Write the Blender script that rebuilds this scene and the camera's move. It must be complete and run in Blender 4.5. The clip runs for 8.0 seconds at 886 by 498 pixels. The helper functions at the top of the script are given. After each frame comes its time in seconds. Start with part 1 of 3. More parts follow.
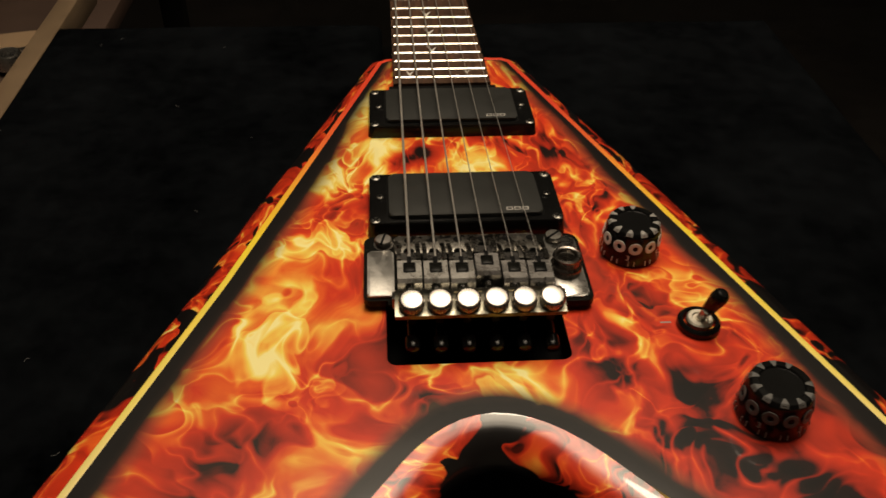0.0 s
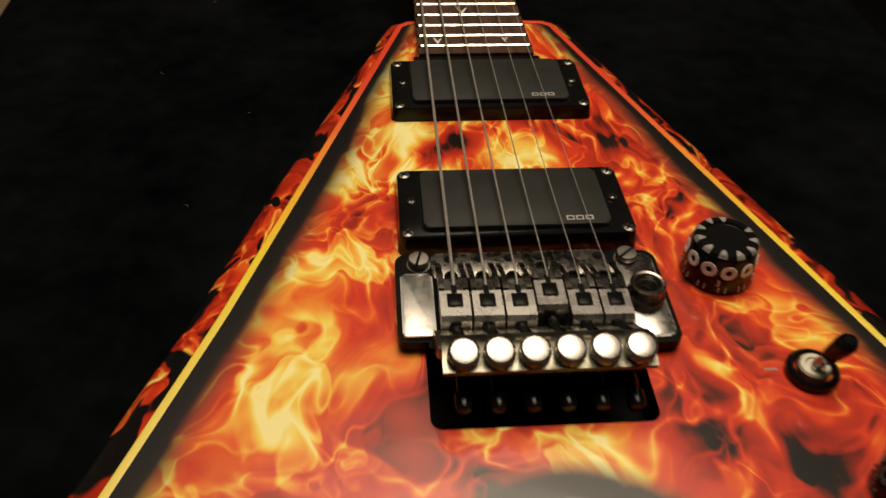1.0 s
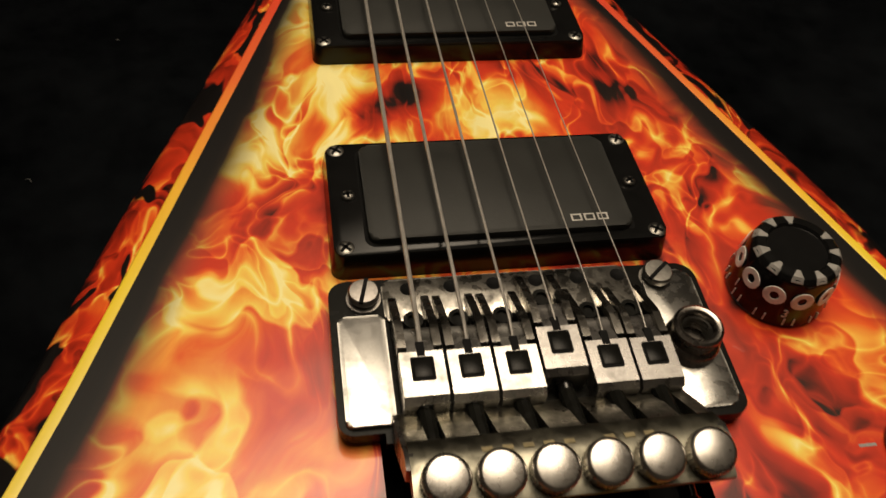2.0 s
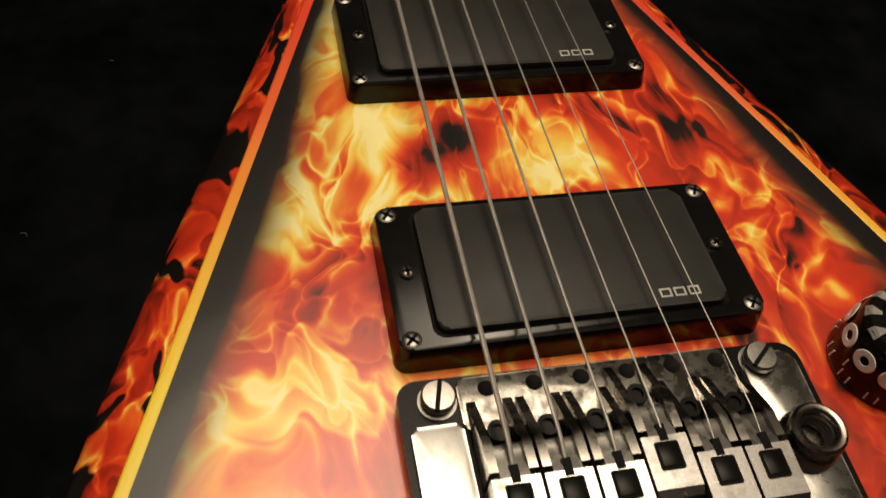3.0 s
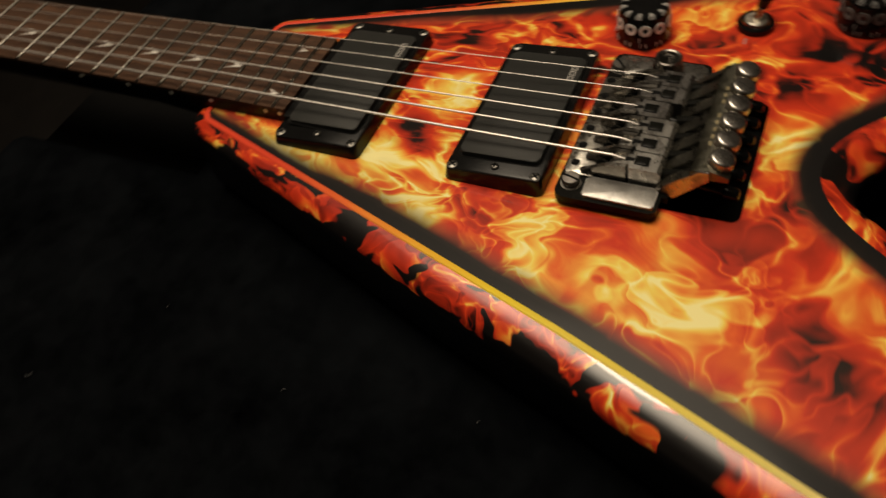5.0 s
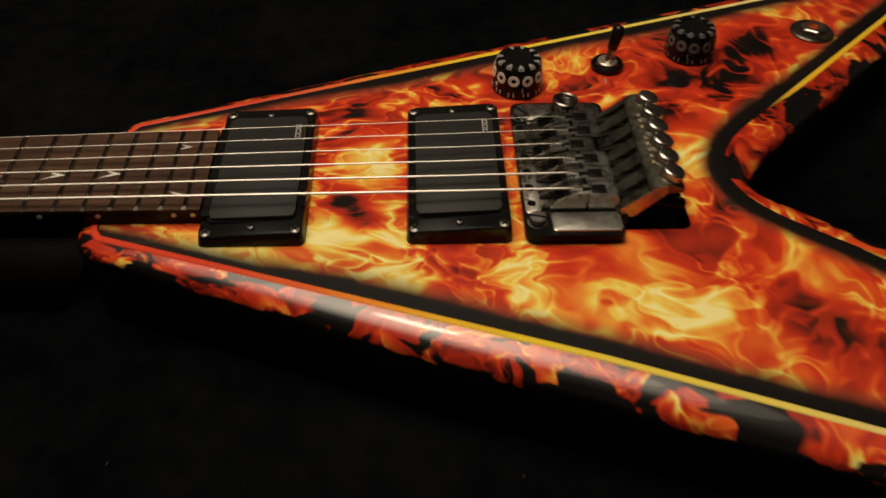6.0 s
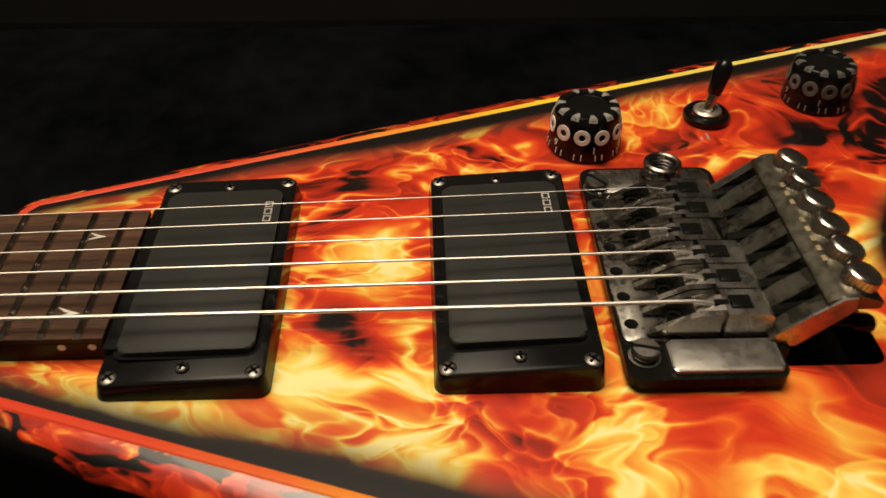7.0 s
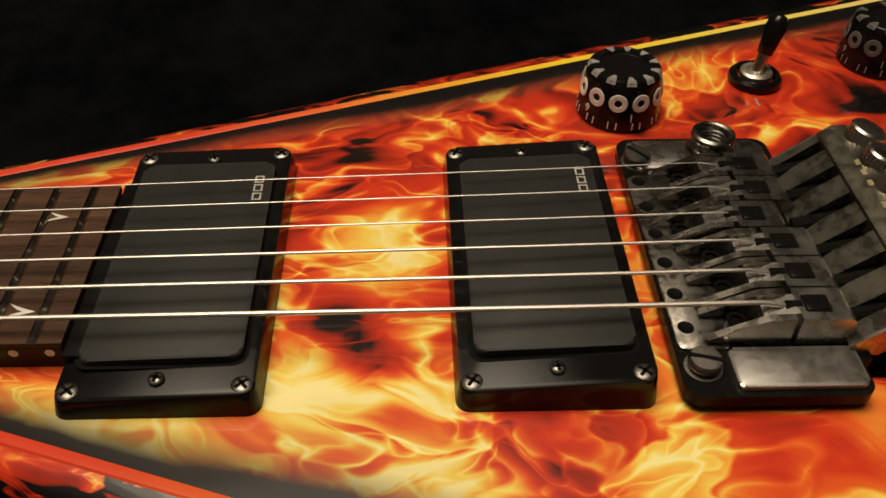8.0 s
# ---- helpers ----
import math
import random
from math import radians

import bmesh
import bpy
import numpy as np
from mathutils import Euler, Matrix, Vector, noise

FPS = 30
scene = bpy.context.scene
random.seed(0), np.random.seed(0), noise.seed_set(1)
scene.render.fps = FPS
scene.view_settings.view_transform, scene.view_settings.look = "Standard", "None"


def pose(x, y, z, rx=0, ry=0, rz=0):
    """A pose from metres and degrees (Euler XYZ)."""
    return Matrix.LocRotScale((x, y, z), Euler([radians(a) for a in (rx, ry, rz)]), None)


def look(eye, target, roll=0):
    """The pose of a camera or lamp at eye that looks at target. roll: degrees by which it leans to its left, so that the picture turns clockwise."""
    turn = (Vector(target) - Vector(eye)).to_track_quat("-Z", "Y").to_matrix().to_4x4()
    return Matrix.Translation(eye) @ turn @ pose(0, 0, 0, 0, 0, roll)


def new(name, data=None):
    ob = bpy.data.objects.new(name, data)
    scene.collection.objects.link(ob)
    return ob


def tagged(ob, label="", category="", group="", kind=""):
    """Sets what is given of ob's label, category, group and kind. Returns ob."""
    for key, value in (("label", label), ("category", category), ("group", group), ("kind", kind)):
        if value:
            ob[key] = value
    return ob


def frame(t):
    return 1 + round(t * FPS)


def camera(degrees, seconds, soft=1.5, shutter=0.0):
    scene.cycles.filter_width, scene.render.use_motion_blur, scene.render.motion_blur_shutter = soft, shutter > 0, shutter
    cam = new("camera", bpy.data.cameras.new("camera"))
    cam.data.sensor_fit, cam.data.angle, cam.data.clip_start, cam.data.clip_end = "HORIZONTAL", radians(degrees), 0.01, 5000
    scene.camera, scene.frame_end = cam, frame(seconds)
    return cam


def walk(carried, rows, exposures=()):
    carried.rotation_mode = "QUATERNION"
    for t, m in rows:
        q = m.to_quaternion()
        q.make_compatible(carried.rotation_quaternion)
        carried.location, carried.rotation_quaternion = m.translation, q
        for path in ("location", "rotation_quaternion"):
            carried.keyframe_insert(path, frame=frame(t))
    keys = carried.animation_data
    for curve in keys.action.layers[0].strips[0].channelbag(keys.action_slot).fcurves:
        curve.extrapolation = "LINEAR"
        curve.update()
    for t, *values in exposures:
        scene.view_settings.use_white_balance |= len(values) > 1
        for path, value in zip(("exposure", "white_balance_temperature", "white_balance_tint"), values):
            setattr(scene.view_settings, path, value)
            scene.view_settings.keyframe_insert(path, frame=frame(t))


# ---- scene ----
cam = camera(54.6, 8.0, shutter=0.5)
PATH = [
    (0, (-0.035, -0.327, 0.241), (0.09, 1.223, -1.018), 1.3),
    (0.5, (-0.0485, -0.2995, 0.2355), (0.092, 1.199, -1.079), 2.1),
    (1, (-0.051, -0.253, 0.218), (0.095, 1.206, -1.142), 2.3),
    (1.2, (-0.052, -0.229, 0.204), (0.143, 1.212, -1.166), 3.9),
    (2.3, (-0.051, -0.14, 0.173), (0.288, 1.053, -1.396), 8.3),
    (2.5, (-0.056, -0.131, 0.174), (0.298, 1.05, -1.401), 9.0),
    (3, (-0.069, -0.113, 0.17), (0.321, 1.044, -1.415), 9.8),
    (3.5, (-0.075, -0.101, 0.171), (0.469, 0.999, -1.409), 9.6),
    (4, (-0.108, -0.096, 0.202), (0.643, 0.896, -1.364), -0.7),
    (4.2, (-0.141, -0.103, 0.22), (0.675, 0.869, -1.327), -5.5),
    (4.5, (-0.193, -0.127, 0.244), (0.688, 0.827, -1.277), -11.8),
    (4.7, (-0.229, -0.135, 0.253), (0.714, 0.763, -1.264), -13.5),
    (5.8, (-0.316, 0.01, 0.266), (1.083, -0.024, -1.163), 0.2),
    (6, (-0.301, 0.017, 0.249), (1.126, -0.04, -1.151), 0.8),
    (6.5, (-0.233, 0.033, 0.203), (1.28, -0.037, -1.104), 0.7),
    (7, (-0.19, 0.025, 0.17), (1.346, -0.028, -1.109), 0.3),
    (7.5, (-0.165, 0.026, 0.156), (1.337, -0.029, -1.163), 0.8),
    (8, (-0.157, 0.031, 0.153), (1.308, -0.04, -1.206), 1.2),
]
EXPOSURE = [(0, 0.04), (1, 0.04), (2.5, 0.0), (3.5, 0.0), (4.5, -0.06), (5.8, -0.2), (6, -0.2), (6.5, -0.1), (7, 0.28), (7.5, 0.15), (8, 0.05)]
walk(cam, [(t, look(eye, target, roll)) for t, eye, target, roll in PATH], EXPOSURE)

# ---------------------------------------------------------------- world and lamps
world = bpy.data.worlds.new("world")
scene.world = world
world.use_nodes = True
world.node_tree.nodes["Background"].inputs[0].default_value = (1.0, 0.8, 0.6, 1)
world.node_tree.nodes["Background"].inputs[1].default_value = 0.01


def ceiling_lamp_glow(x, y, z, size, watts):
    data = bpy.data.lights.new("ceiling_lamp_glow", "AREA")
    data.shape, data.size, data.energy, data.color = "DISK", size, watts, (1.0, 0.83, 0.62)
    ob = new("ceiling_lamp_glow", data)
    ob.location = (x, y, z)
    return ob


# one frosted ceiling lamp and the lit ceiling round it, as thin nested discs of light, brightest in their middle
for size, watts in ((1.42, 4.1), (1.20, 5.3), (0.96, 5.3), (0.70, 3.0), (0.20, 1.8)):
    ceiling_lamp_glow(0.12, 0.27, 1.40 - 0.002 / size, size, watts)

up = ceiling_lamp_glow(0.12, 0.27, 1.22, 0.30, 3.6)     # added unseen upward light: brightens the ceiling as the lamp would, for reflections
up.rotation_euler = (math.pi, 0, 0)

U = 0.001  # the guitar is drawn in millimetres


# ---------------------------------------------------------------- material helpers
class Nodes:
    def __init__(self, name):
        self.mat = bpy.data.materials.new(name)
        self.mat.use_nodes = True
        self.t = self.mat.node_tree
        self.bsdf = self.t.nodes["Principled BSDF"]

    def link(self, a, b):
        self.t.links.new(a, b)

    def put(self, socket, value):
        if isinstance(value, bpy.types.NodeSocket):
            self.link(value, socket)
        elif value is not None:
            socket.default_value = value

    def math(self, op, a, b=None, c=None, clamp=False):
        n = self.t.nodes.new("ShaderNodeMath")
        n.operation, n.use_clamp = op, clamp
        for k, v in enumerate((a, b, c)):
            self.put(n.inputs[k], v)
        return n.outputs[0]

    def vec(self, op, a, b=None, scale=None):
        n = self.t.nodes.new("ShaderNodeVectorMath")
        n.operation = op
        self.put(n.inputs[0], a)
        if b is not None:
            self.put(n.inputs[1], b)
        if scale is not None:
            self.put(n.inputs["Scale"], scale)
        return n.outputs[0]

    def coords(self):
        return self.t.nodes.new("ShaderNodeTexCoord").outputs["Object"]

    def noise(self, co, scale, detail=3.0, rough=0.55, distort=0.0):
        n = self.t.nodes.new("ShaderNodeTexNoise")
        self.put(n.inputs["Vector"], co)
        n.inputs["Scale"].default_value, n.inputs["Detail"].default_value = scale, detail
        n.inputs["Roughness"].default_value, n.inputs["Distortion"].default_value = rough, distort
        return n.outputs

    def ramp(self, fac, stops, mode="LINEAR"):
        n = self.t.nodes.new("ShaderNodeValToRGB")
        n.color_ramp.interpolation = mode
        el = n.color_ramp.elements
        while len(el) < len(stops):
            el.new(0.5)
        for e, (p, col) in zip(el, stops):
            e.position, e.color = p, (*col, 1) if len(col) == 3 else col
        self.put(n.inputs[0], fac)
        return n.outputs[0]

    def mix(self, fac, a, b):
        n = self.t.nodes.new("ShaderNodeMix")
        n.data_type = "RGBA"
        self.put(n.inputs[0], fac)
        for k, v in ((6, a), (7, b)):
            self.put(n.inputs[k], (*v, 1) if isinstance(v, tuple) and len(v) == 3 else v)
        return n.outputs[2]

    def attr(self, name):
        n = self.t.nodes.new("ShaderNodeAttribute")
        n.attribute_name = name
        return n.outputs["Fac"]

    def bump(self, height, strength, dist):
        n = self.t.nodes.new("ShaderNodeBump")
        n.inputs["Strength"].default_value, n.inputs["Distance"].default_value = strength, dist
        self.link(height, n.inputs["Height"])
        self.link(n.outputs[0], self.bsdf.inputs["Normal"])

    def set(self, color=None, rough=None, metal=None, coat=None, coat_rough=None, spec=None):
        b = self.bsdf.inputs
        if isinstance(color, tuple):
            color = (*color, 1)
        self.put(b["Base Color"], color)
        self.put(b["Roughness"], rough)
        self.put(b["Metallic"], metal)
        self.put(b["Coat Weight"], coat)
        self.put(b["Coat Roughness"], coat_rough)
        self.put(b["Specular IOR Level"], spec)
        b["Coat IOR"].default_value = 1.52
        return self.mat


def worn(name, color, rough, metal=0.0, vary=0.3, scale=300.0, bump=0.0, coat=0.0, spec=0.5):
    """A plain surface with grain and smudges at two scales."""
    n = Nodes(name)
    co = n.coords()
    big = n.noise(co, scale * 0.15, 3)[0]
    fine = n.noise(co, scale, 4, 0.65)[0]
    both = n.math("ADD", n.math("MULTIPLY", big, 0.6), n.math("MULTIPLY", fine, 0.4))
    dark = tuple(c * (1 - vary) for c in color)
    light = tuple(min(1, c * (1 + vary)) for c in color)
    col = n.ramp(both, [(0.3, dark), (0.7, light)])
    r = n.math("MULTIPLY_ADD", both, rough * 0.8, rough * 0.6)
    if bump:
        n.bump(fine, bump, 0.0004)
    return n.set(col, r, metal, coat, 0.06, spec)


def stained(name, color, smooth, dull, deep=0.5):
    """Plated metal with handling stains: patches that are darker and duller, fine scratches."""
    n = Nodes(name)
    co = n.coords()
    patch = n.noise(co, 95, 4, 0.6, 0.6)[0]
    spots = n.noise(co, 420, 3, 0.6)[0]
    scratch = n.noise(n.vec("MULTIPLY", co, (900, 160, 900)), 1.0, 3)[0]
    s = n.ramp(n.math("MULTIPLY_ADD", spots, 0.4, n.math("MULTIPLY", patch, 0.7)), [(0.48, (0, 0, 0)), (0.74, (1, 1, 1))])
    dark = tuple(c * deep for c in color)
    col = n.mix(s, color, dark)
    n.bump(scratch, 0.06, 0.0002)
    sep = n.t.nodes.new("ShaderNodeSeparateColor")
    n.link(s, sep.inputs[0])
    r = n.math("MULTIPLY_ADD", sep.outputs[0], dull - smooth, smooth)
    return n.set(col, r, 1.0)


FIRE = [(0.0, (0.004, 0.003, 0.003)), (0.12, (0.014, 0.005, 0.004)), (0.24, (0.36, 0.022, 0.008)), (0.44, (0.66, 0.044, 0.013)),
        (0.58, (0.83, 0.135, 0.020)), (0.72, (0.93, 0.42, 0.060)), (0.86, (0.97, 0.73, 0.13)), (1.0, (1.0, 0.90, 0.40))]


def flame(name, heat, border, ragged=False):
    """Airbrushed fire: curling bright filaments over red, on black."""
    n = Nodes(name)
    co = n.vec("MULTIPLY", n.coords(), (100, 100, 100))
    sep = n.t.nodes.new("ShaderNodeSeparateXYZ")
    n.link(co, sep.inputs[0])
    # the fire fans out from the neck: angle and distance from a point beyond it, in centimetres
    down = n.math("SUBTRACT", 25.0, sep.outputs[1])
    fan = n.t.nodes.new("ShaderNodeCombineXYZ")
    n.link(n.math("MULTIPLY", n.math("ARCTAN2", sep.outputs[0], down), 25.0), fan.inputs[0])
    n.link(n.math("SQRT", n.math("ADD", n.math("POWER", sep.outputs[0], 2.0), n.math("POWER", down, 2.0))), fan.inputs[1])
    n.link(sep.outputs[2], fan.inputs[2])
    p = n.vec("MULTIPLY", fan.outputs[0], (1.1, 0.75, 1.0) if ragged else (0.84, 0.52, 1.0))
    w = n.vec("SUBTRACT", n.noise(p, 0.26, 2)[1], (0.5, 0.5, 0.5))
    p = n.vec("ADD", p, n.vec("SCALE", w, scale=4.2))
    w = n.vec("SUBTRACT", n.noise(p, 0.62, 2)[1], (0.5, 0.5, 0.5))
    p = n.vec("ADD", p, n.vec("SCALE", w, scale=1.9))
    big = n.noise(p, 0.34, 3, 0.5)[0]
    wide = n.noise(co, 0.30, 2, 0.5)[0]
    fine = n.noise(n.vec("MULTIPLY", p, (2.2, 1.0, 1.0)), 1.0, 4, 0.6)[0]

    def patchy(shift):
        """0 to 1 in broad patches, so that the strokes come and go."""
        return n.math("MULTIPLY", n.math("SUBTRACT", n.noise(n.vec("ADD", co, (shift, 0, shift)), 0.36, 2)[0], 0.36), 4.5, clamp=True)

    def tongues(scale, times, shift, detail):
        """Overlapping tongues: each brightens towards its rim and ends there."""
        q = n.noise(n.vec("ADD", p, (shift, shift, 0)), scale, detail)[0]
        s = n.math("FRACT", n.math("MULTIPLY", q, times))
        rim = n.math("MINIMUM", n.math("DIVIDE", n.math("SUBTRACT", 1, s), 0.08), 1.0)
        return n.math("SUBTRACT", n.math("MULTIPLY", n.math("POWER", s, 2.0), rim), 0.30)

    def filaments(scale, shift, thin):
        """Thin bright wisps along the crests of a noise."""
        q = n.noise(n.vec("ADD", p, (shift, 2 * shift, 0)), scale, 1.2, 0.5, 0.5)[0]
        s = n.math("SUBTRACT", 1, n.math("MULTIPLY", n.math("ABSOLUTE", n.math("SUBTRACT", q, 0.5)), thin), clamp=True)
        return n.math("MULTIPLY", n.math("SUBTRACT", n.math("POWER", s, 2.0), 0.10), patchy(shift))
    v = n.math("MULTIPLY_ADD", n.math("SUBTRACT", big, 0.5), 0.62, heat if not isinstance(heat, str) else n.attr(heat))
    v = n.math("MULTIPLY_ADD", n.math("SUBTRACT", wide, 0.5), 0.42, v)
    v = n.math("MULTIPLY_ADD", n.math("MULTIPLY", tongues(0.17, 8.0, 3.0, 1.0), n.math("MULTIPLY_ADD", patchy(29.0), 0.7, 0.3)), 0.36, v)
    v = n.math("MULTIPLY_ADD", n.math("MULTIPLY", tongues(0.32, 5.5, 11.0, 1.4), patchy(41.0)), 0.30, v)
    v = n.math("MULTIPLY_ADD", n.math("MULTIPLY", tongues(0.52, 4.5, 37.0, 1.5), patchy(53.0)), 0.20, v)
    v = n.math("MULTIPLY_ADD", filaments(0.30, 5.0, 17.0), 0.34, v)
    v = n.math("MULTIPLY_ADD", filaments(0.50, 17.0, 16.0), 0.32, v)
    v = n.math("MULTIPLY_ADD", filaments(0.85, 23.0, 13.0), 0.20, v)
    v = n.math("MULTIPLY_ADD", n.math("SUBTRACT", fine, 0.5), 0.24, v, clamp=True)
    b = n.attr(border)
    if ragged:
        b = n.math("MULTIPLY_ADD", n.math("SUBTRACT", n.noise(n.vec("MULTIPLY", p, (1.5, 0.8, 1.0)), 0.52, 1.6)[0], 0.5), 4.4, b)
        b = n.math("MULTIPLY", n.math("SUBTRACT", b, 0.56), 9, clamp=True)
    else:
        b = n.math("MULTIPLY_ADD", n.math("SUBTRACT", big, 0.5), 0.7, b, clamp=True)
    black = (0.006, 0.005, 0.005)
    if not ragged:      # the sprayed edge fades out through a dusty brown grey
        black = n.ramp(b, [(0.0, (0.006, 0.005, 0.005)), (0.25, (0.018, 0.012, 0.009)), (0.6, (0.09, 0.056, 0.03))])
        b = n.math("MULTIPLY", n.math("SUBTRACT", b, 0.18), 1.22, clamp=True)
    return n.set(n.mix(b, black, n.ramp(v, FIRE)), 0.35, 0.0, 0.95 if ragged else 0.68, 0.04 if ragged else 0.075, 0.3)


M_TOP = flame("flame_paint", "warmth", "border")
M_BEVEL = flame("bevel_flame_paint", 0.37, "border", ragged=True)
M_PLASTIC = worn("black_plastic", (0.006, 0.006, 0.006), 0.17, vary=0.3, scale=500, spec=0.28)
M_COVER = worn("matte_black_plastic", (0.021, 0.0215, 0.020), 0.5, vary=0.12, scale=900, bump=0.15, spec=0.28)
M_PLATE = worn("black_plating", (0.007, 0.007, 0.006), 0.26, 0.0, vary=0.4, scale=400, spec=0.09)
M_SCREW = worn("dull_steel", (0.30, 0.28, 0.26), 0.35, 1.0, vary=0.35, scale=900)
M_STEEL = worn("nickel_steel", (0.55, 0.52, 0.48), 0.28, 1.0, vary=0.25, scale=700)
M_CHROME = stained("worn_chrome", (0.66, 0.64, 0.60), 0.24, 0.44, 0.45)
M_DARK = stained("dark_plated_steel", (0.20, 0.19, 0.15), 0.28, 0.62, 0.3)
M_FRET = worn("fret_wire", (0.46, 0.43, 0.38), 0.17, 1.0, vary=0.3, scale=700)
M_STRING = worn("wound_string", (0.56, 0.53, 0.49), 0.42, 0.75, vary=0.15, scale=1500)
M_WHITE = worn("worn_white_print", (0.78, 0.75, 0.70), 0.6, vary=0.25, scale=900)
M_PRINT = worn("dulled_white_print", (0.50, 0.48, 0.45), 0.6, vary=0.35, scale=700)
M_PEARL = worn("pearl_inlay", (0.75, 0.73, 0.68), 0.25, vary=0.25, scale=500)
M_BLACK = worn("black_gloss_paint", (0.006, 0.006, 0.006), 0.18, vary=0.3, scale=60)
M_NECK = worn("black_neck_paint", (0.005, 0.005, 0.005), 0.35, vary=0.3, scale=60, spec=0.12)
# plain black parts, and the shade in slots, gaps and holes that are not cut
M_HOLE = worn("black_paint_and_recess_shade", (0.004, 0.004, 0.004), 0.6, vary=0.3, scale=200, spec=0.08)
M_DULL = worn("blackened_steel", (0.24, 0.23, 0.21), 0.38, 1.0, vary=0.4, scale=900)
M_CLOTH = worn("black_velvet_cloth", (0.0030, 0.0035, 0.0042), 1.0, vary=0.85, scale=75, bump=0.5, spec=0.0)
M_TABLE = worn("tan_wood_edge", (0.14, 0.095, 0.055), 0.5, vary=0.3, scale=60)
M_WALL = worn("grey_wall_paint", (0.20, 0.185, 0.165), 0.9, vary=0.1, scale=6)
M_CEILING = worn("white_ceiling_paint", (0.75, 0.72, 0.66), 0.9, vary=0.06, scale=8)


def rosewood():
    n = Nodes("rosewood")
    co = n.vec("MULTIPLY", n.coords(), (260, 18, 60))
    g = n.noise(co, 1.0, 5, 0.7)[0]
    pores = n.noise(n.vec("MULTIPLY", n.coords(), (1600, 90, 400)), 1.0, 2)[0]
    col = n.mix(n.ramp(pores, [(0.55, (0, 0, 0)), (0.68, (0.7, 0.7, 0.7))]), n.ramp(g, [(0.3, (0.024, 0.012, 0.007)), (0.55, (0.07, 0.034, 0.018)), (0.75, (0.125, 0.062, 0.033))]), (0.02, 0.01, 0.006))
    n.bump(pores, 0.2, 0.0003)
    return n.set(col, 0.6, spec=0.2)


def binding_paint():
    """Binding strip: cream down the wings, amber, then red-orange towards the neck, black at the crotch."""
    n = Nodes("binding_paint")
    co = n.coords()
    sep = n.t.nodes.new("ShaderNodeSeparateXYZ")
    n.link(co, sep.inputs[0])
    y = n.math("MULTIPLY_ADD", n.noise(co, 14, 3)[0], 0.08, n.math("ADD", sep.outputs[1], -0.04))
    y = n.math("MULTIPLY_ADD", y, 2.5, 0.5)
    col = n.ramp(y, [(0.05, (0.80, 0.66, 0.30)), (0.22, (0.84, 0.68, 0.14)), (0.44, (0.86, 0.64, 0.03)), (0.54, (0.84, 0.36, 0.03)), (0.63, (0.78, 0.15, 0.03)), (0.76, (0.66, 0.055, 0.02))])
    col = n.mix(n.attr("inner"), col, (0.84, 0.52, 0.03))
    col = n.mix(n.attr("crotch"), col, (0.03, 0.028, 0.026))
    return n.set(col, 0.45, 0.0, 0.12, 0.1, 0.25)


M_WOOD = rosewood()
M_BINDING = binding_paint()


# ---------------------------------------------------------------- mesh helpers
def part(name, bm, material, parent=None, label="", smooth=35):
    """Links a bmesh drawn in millimetres as one mesh object under a thing or a part."""
    for v in bm.verts:
        v.co *= U
    bmesh.ops.recalc_face_normals(bm, faces=bm.faces)
    for f in bm.faces:
        f.smooth = True
    for e in bm.edges:
        if len(e.link_faces) == 2 and e.calc_face_angle(0) > radians(smooth):
            e.smooth = False
    me = bpy.data.meshes.new(name)
    bm.to_mesh(me)
    bm.free()
    me.materials.append(material)
    ob = new(name, me)
    ob.parent = parent
    if label:
        ob["label"] = label
    return ob


def empty(name, parent=None):
    ob = new(name)
    ob.parent = parent
    return ob


def bevelled(bm, width, segs=2, angle=30):
    edges = [e for e in bm.edges if len(e.link_faces) == 2 and e.calc_face_angle(0) > radians(angle)]
    bmesh.ops.bevel(bm, geom=edges, offset=width, segments=segs, profile=0.5, affect="EDGES", clamp_overlap=True)
    return bm


def box(x0, x1, y0, y1, z0, z1, bev=0.0, m=None):
    bm = bmesh.new()
    bmesh.ops.create_cube(bm, size=1)
    for v in bm.verts:
        v.co = Vector((x0 + (v.co.x + 0.5) * (x1 - x0), y0 + (v.co.y + 0.5) * (y1 - y0), z0 + (v.co.z + 0.5) * (z1 - z0)))
    if bev:
        bevelled(bm, bev)
    if m is not None:
        bm.transform(m)
    return bm


def prism(outline, z0, z1, bev=0.0, m=None, segs=2):
    """An upright prism on a closed outline (x, y)."""
    bm = bmesh.new()
    low = [bm.verts.new((x, y, z0)) for x, y in outline]
    top = [bm.verts.new((x, y, z1)) for x, y in outline]
    k = len(outline)
    bm.faces.new(low[::-1])
    cap = bm.faces.new(top)
    for i in range(k):
        bm.faces.new((low[i], low[(i + 1) % k], top[(i + 1) % k], top[i]))
    if bev:
        bmesh.ops.bevel(bm, geom=list(cap.edges), offset=bev, segments=segs, profile=0.5, affect="EDGES", clamp_overlap=True)
    if m is not None:
        bm.transform(m)
    return bm


def rounded(x0, x1, y0, y1, r, segs=5):
    pts = []
    for cx, cy, a in ((x1 - r, y1 - r, 0), (x0 + r, y1 - r, 90), (x0 + r, y0 + r, 180), (x1 - r, y0 + r, 270)):
        pts += [(cx + r * math.cos(radians(a + 90 * k / segs)), cy + r * math.sin(radians(a + 90 * k / segs))) for k in range(segs + 1)]
    return pts


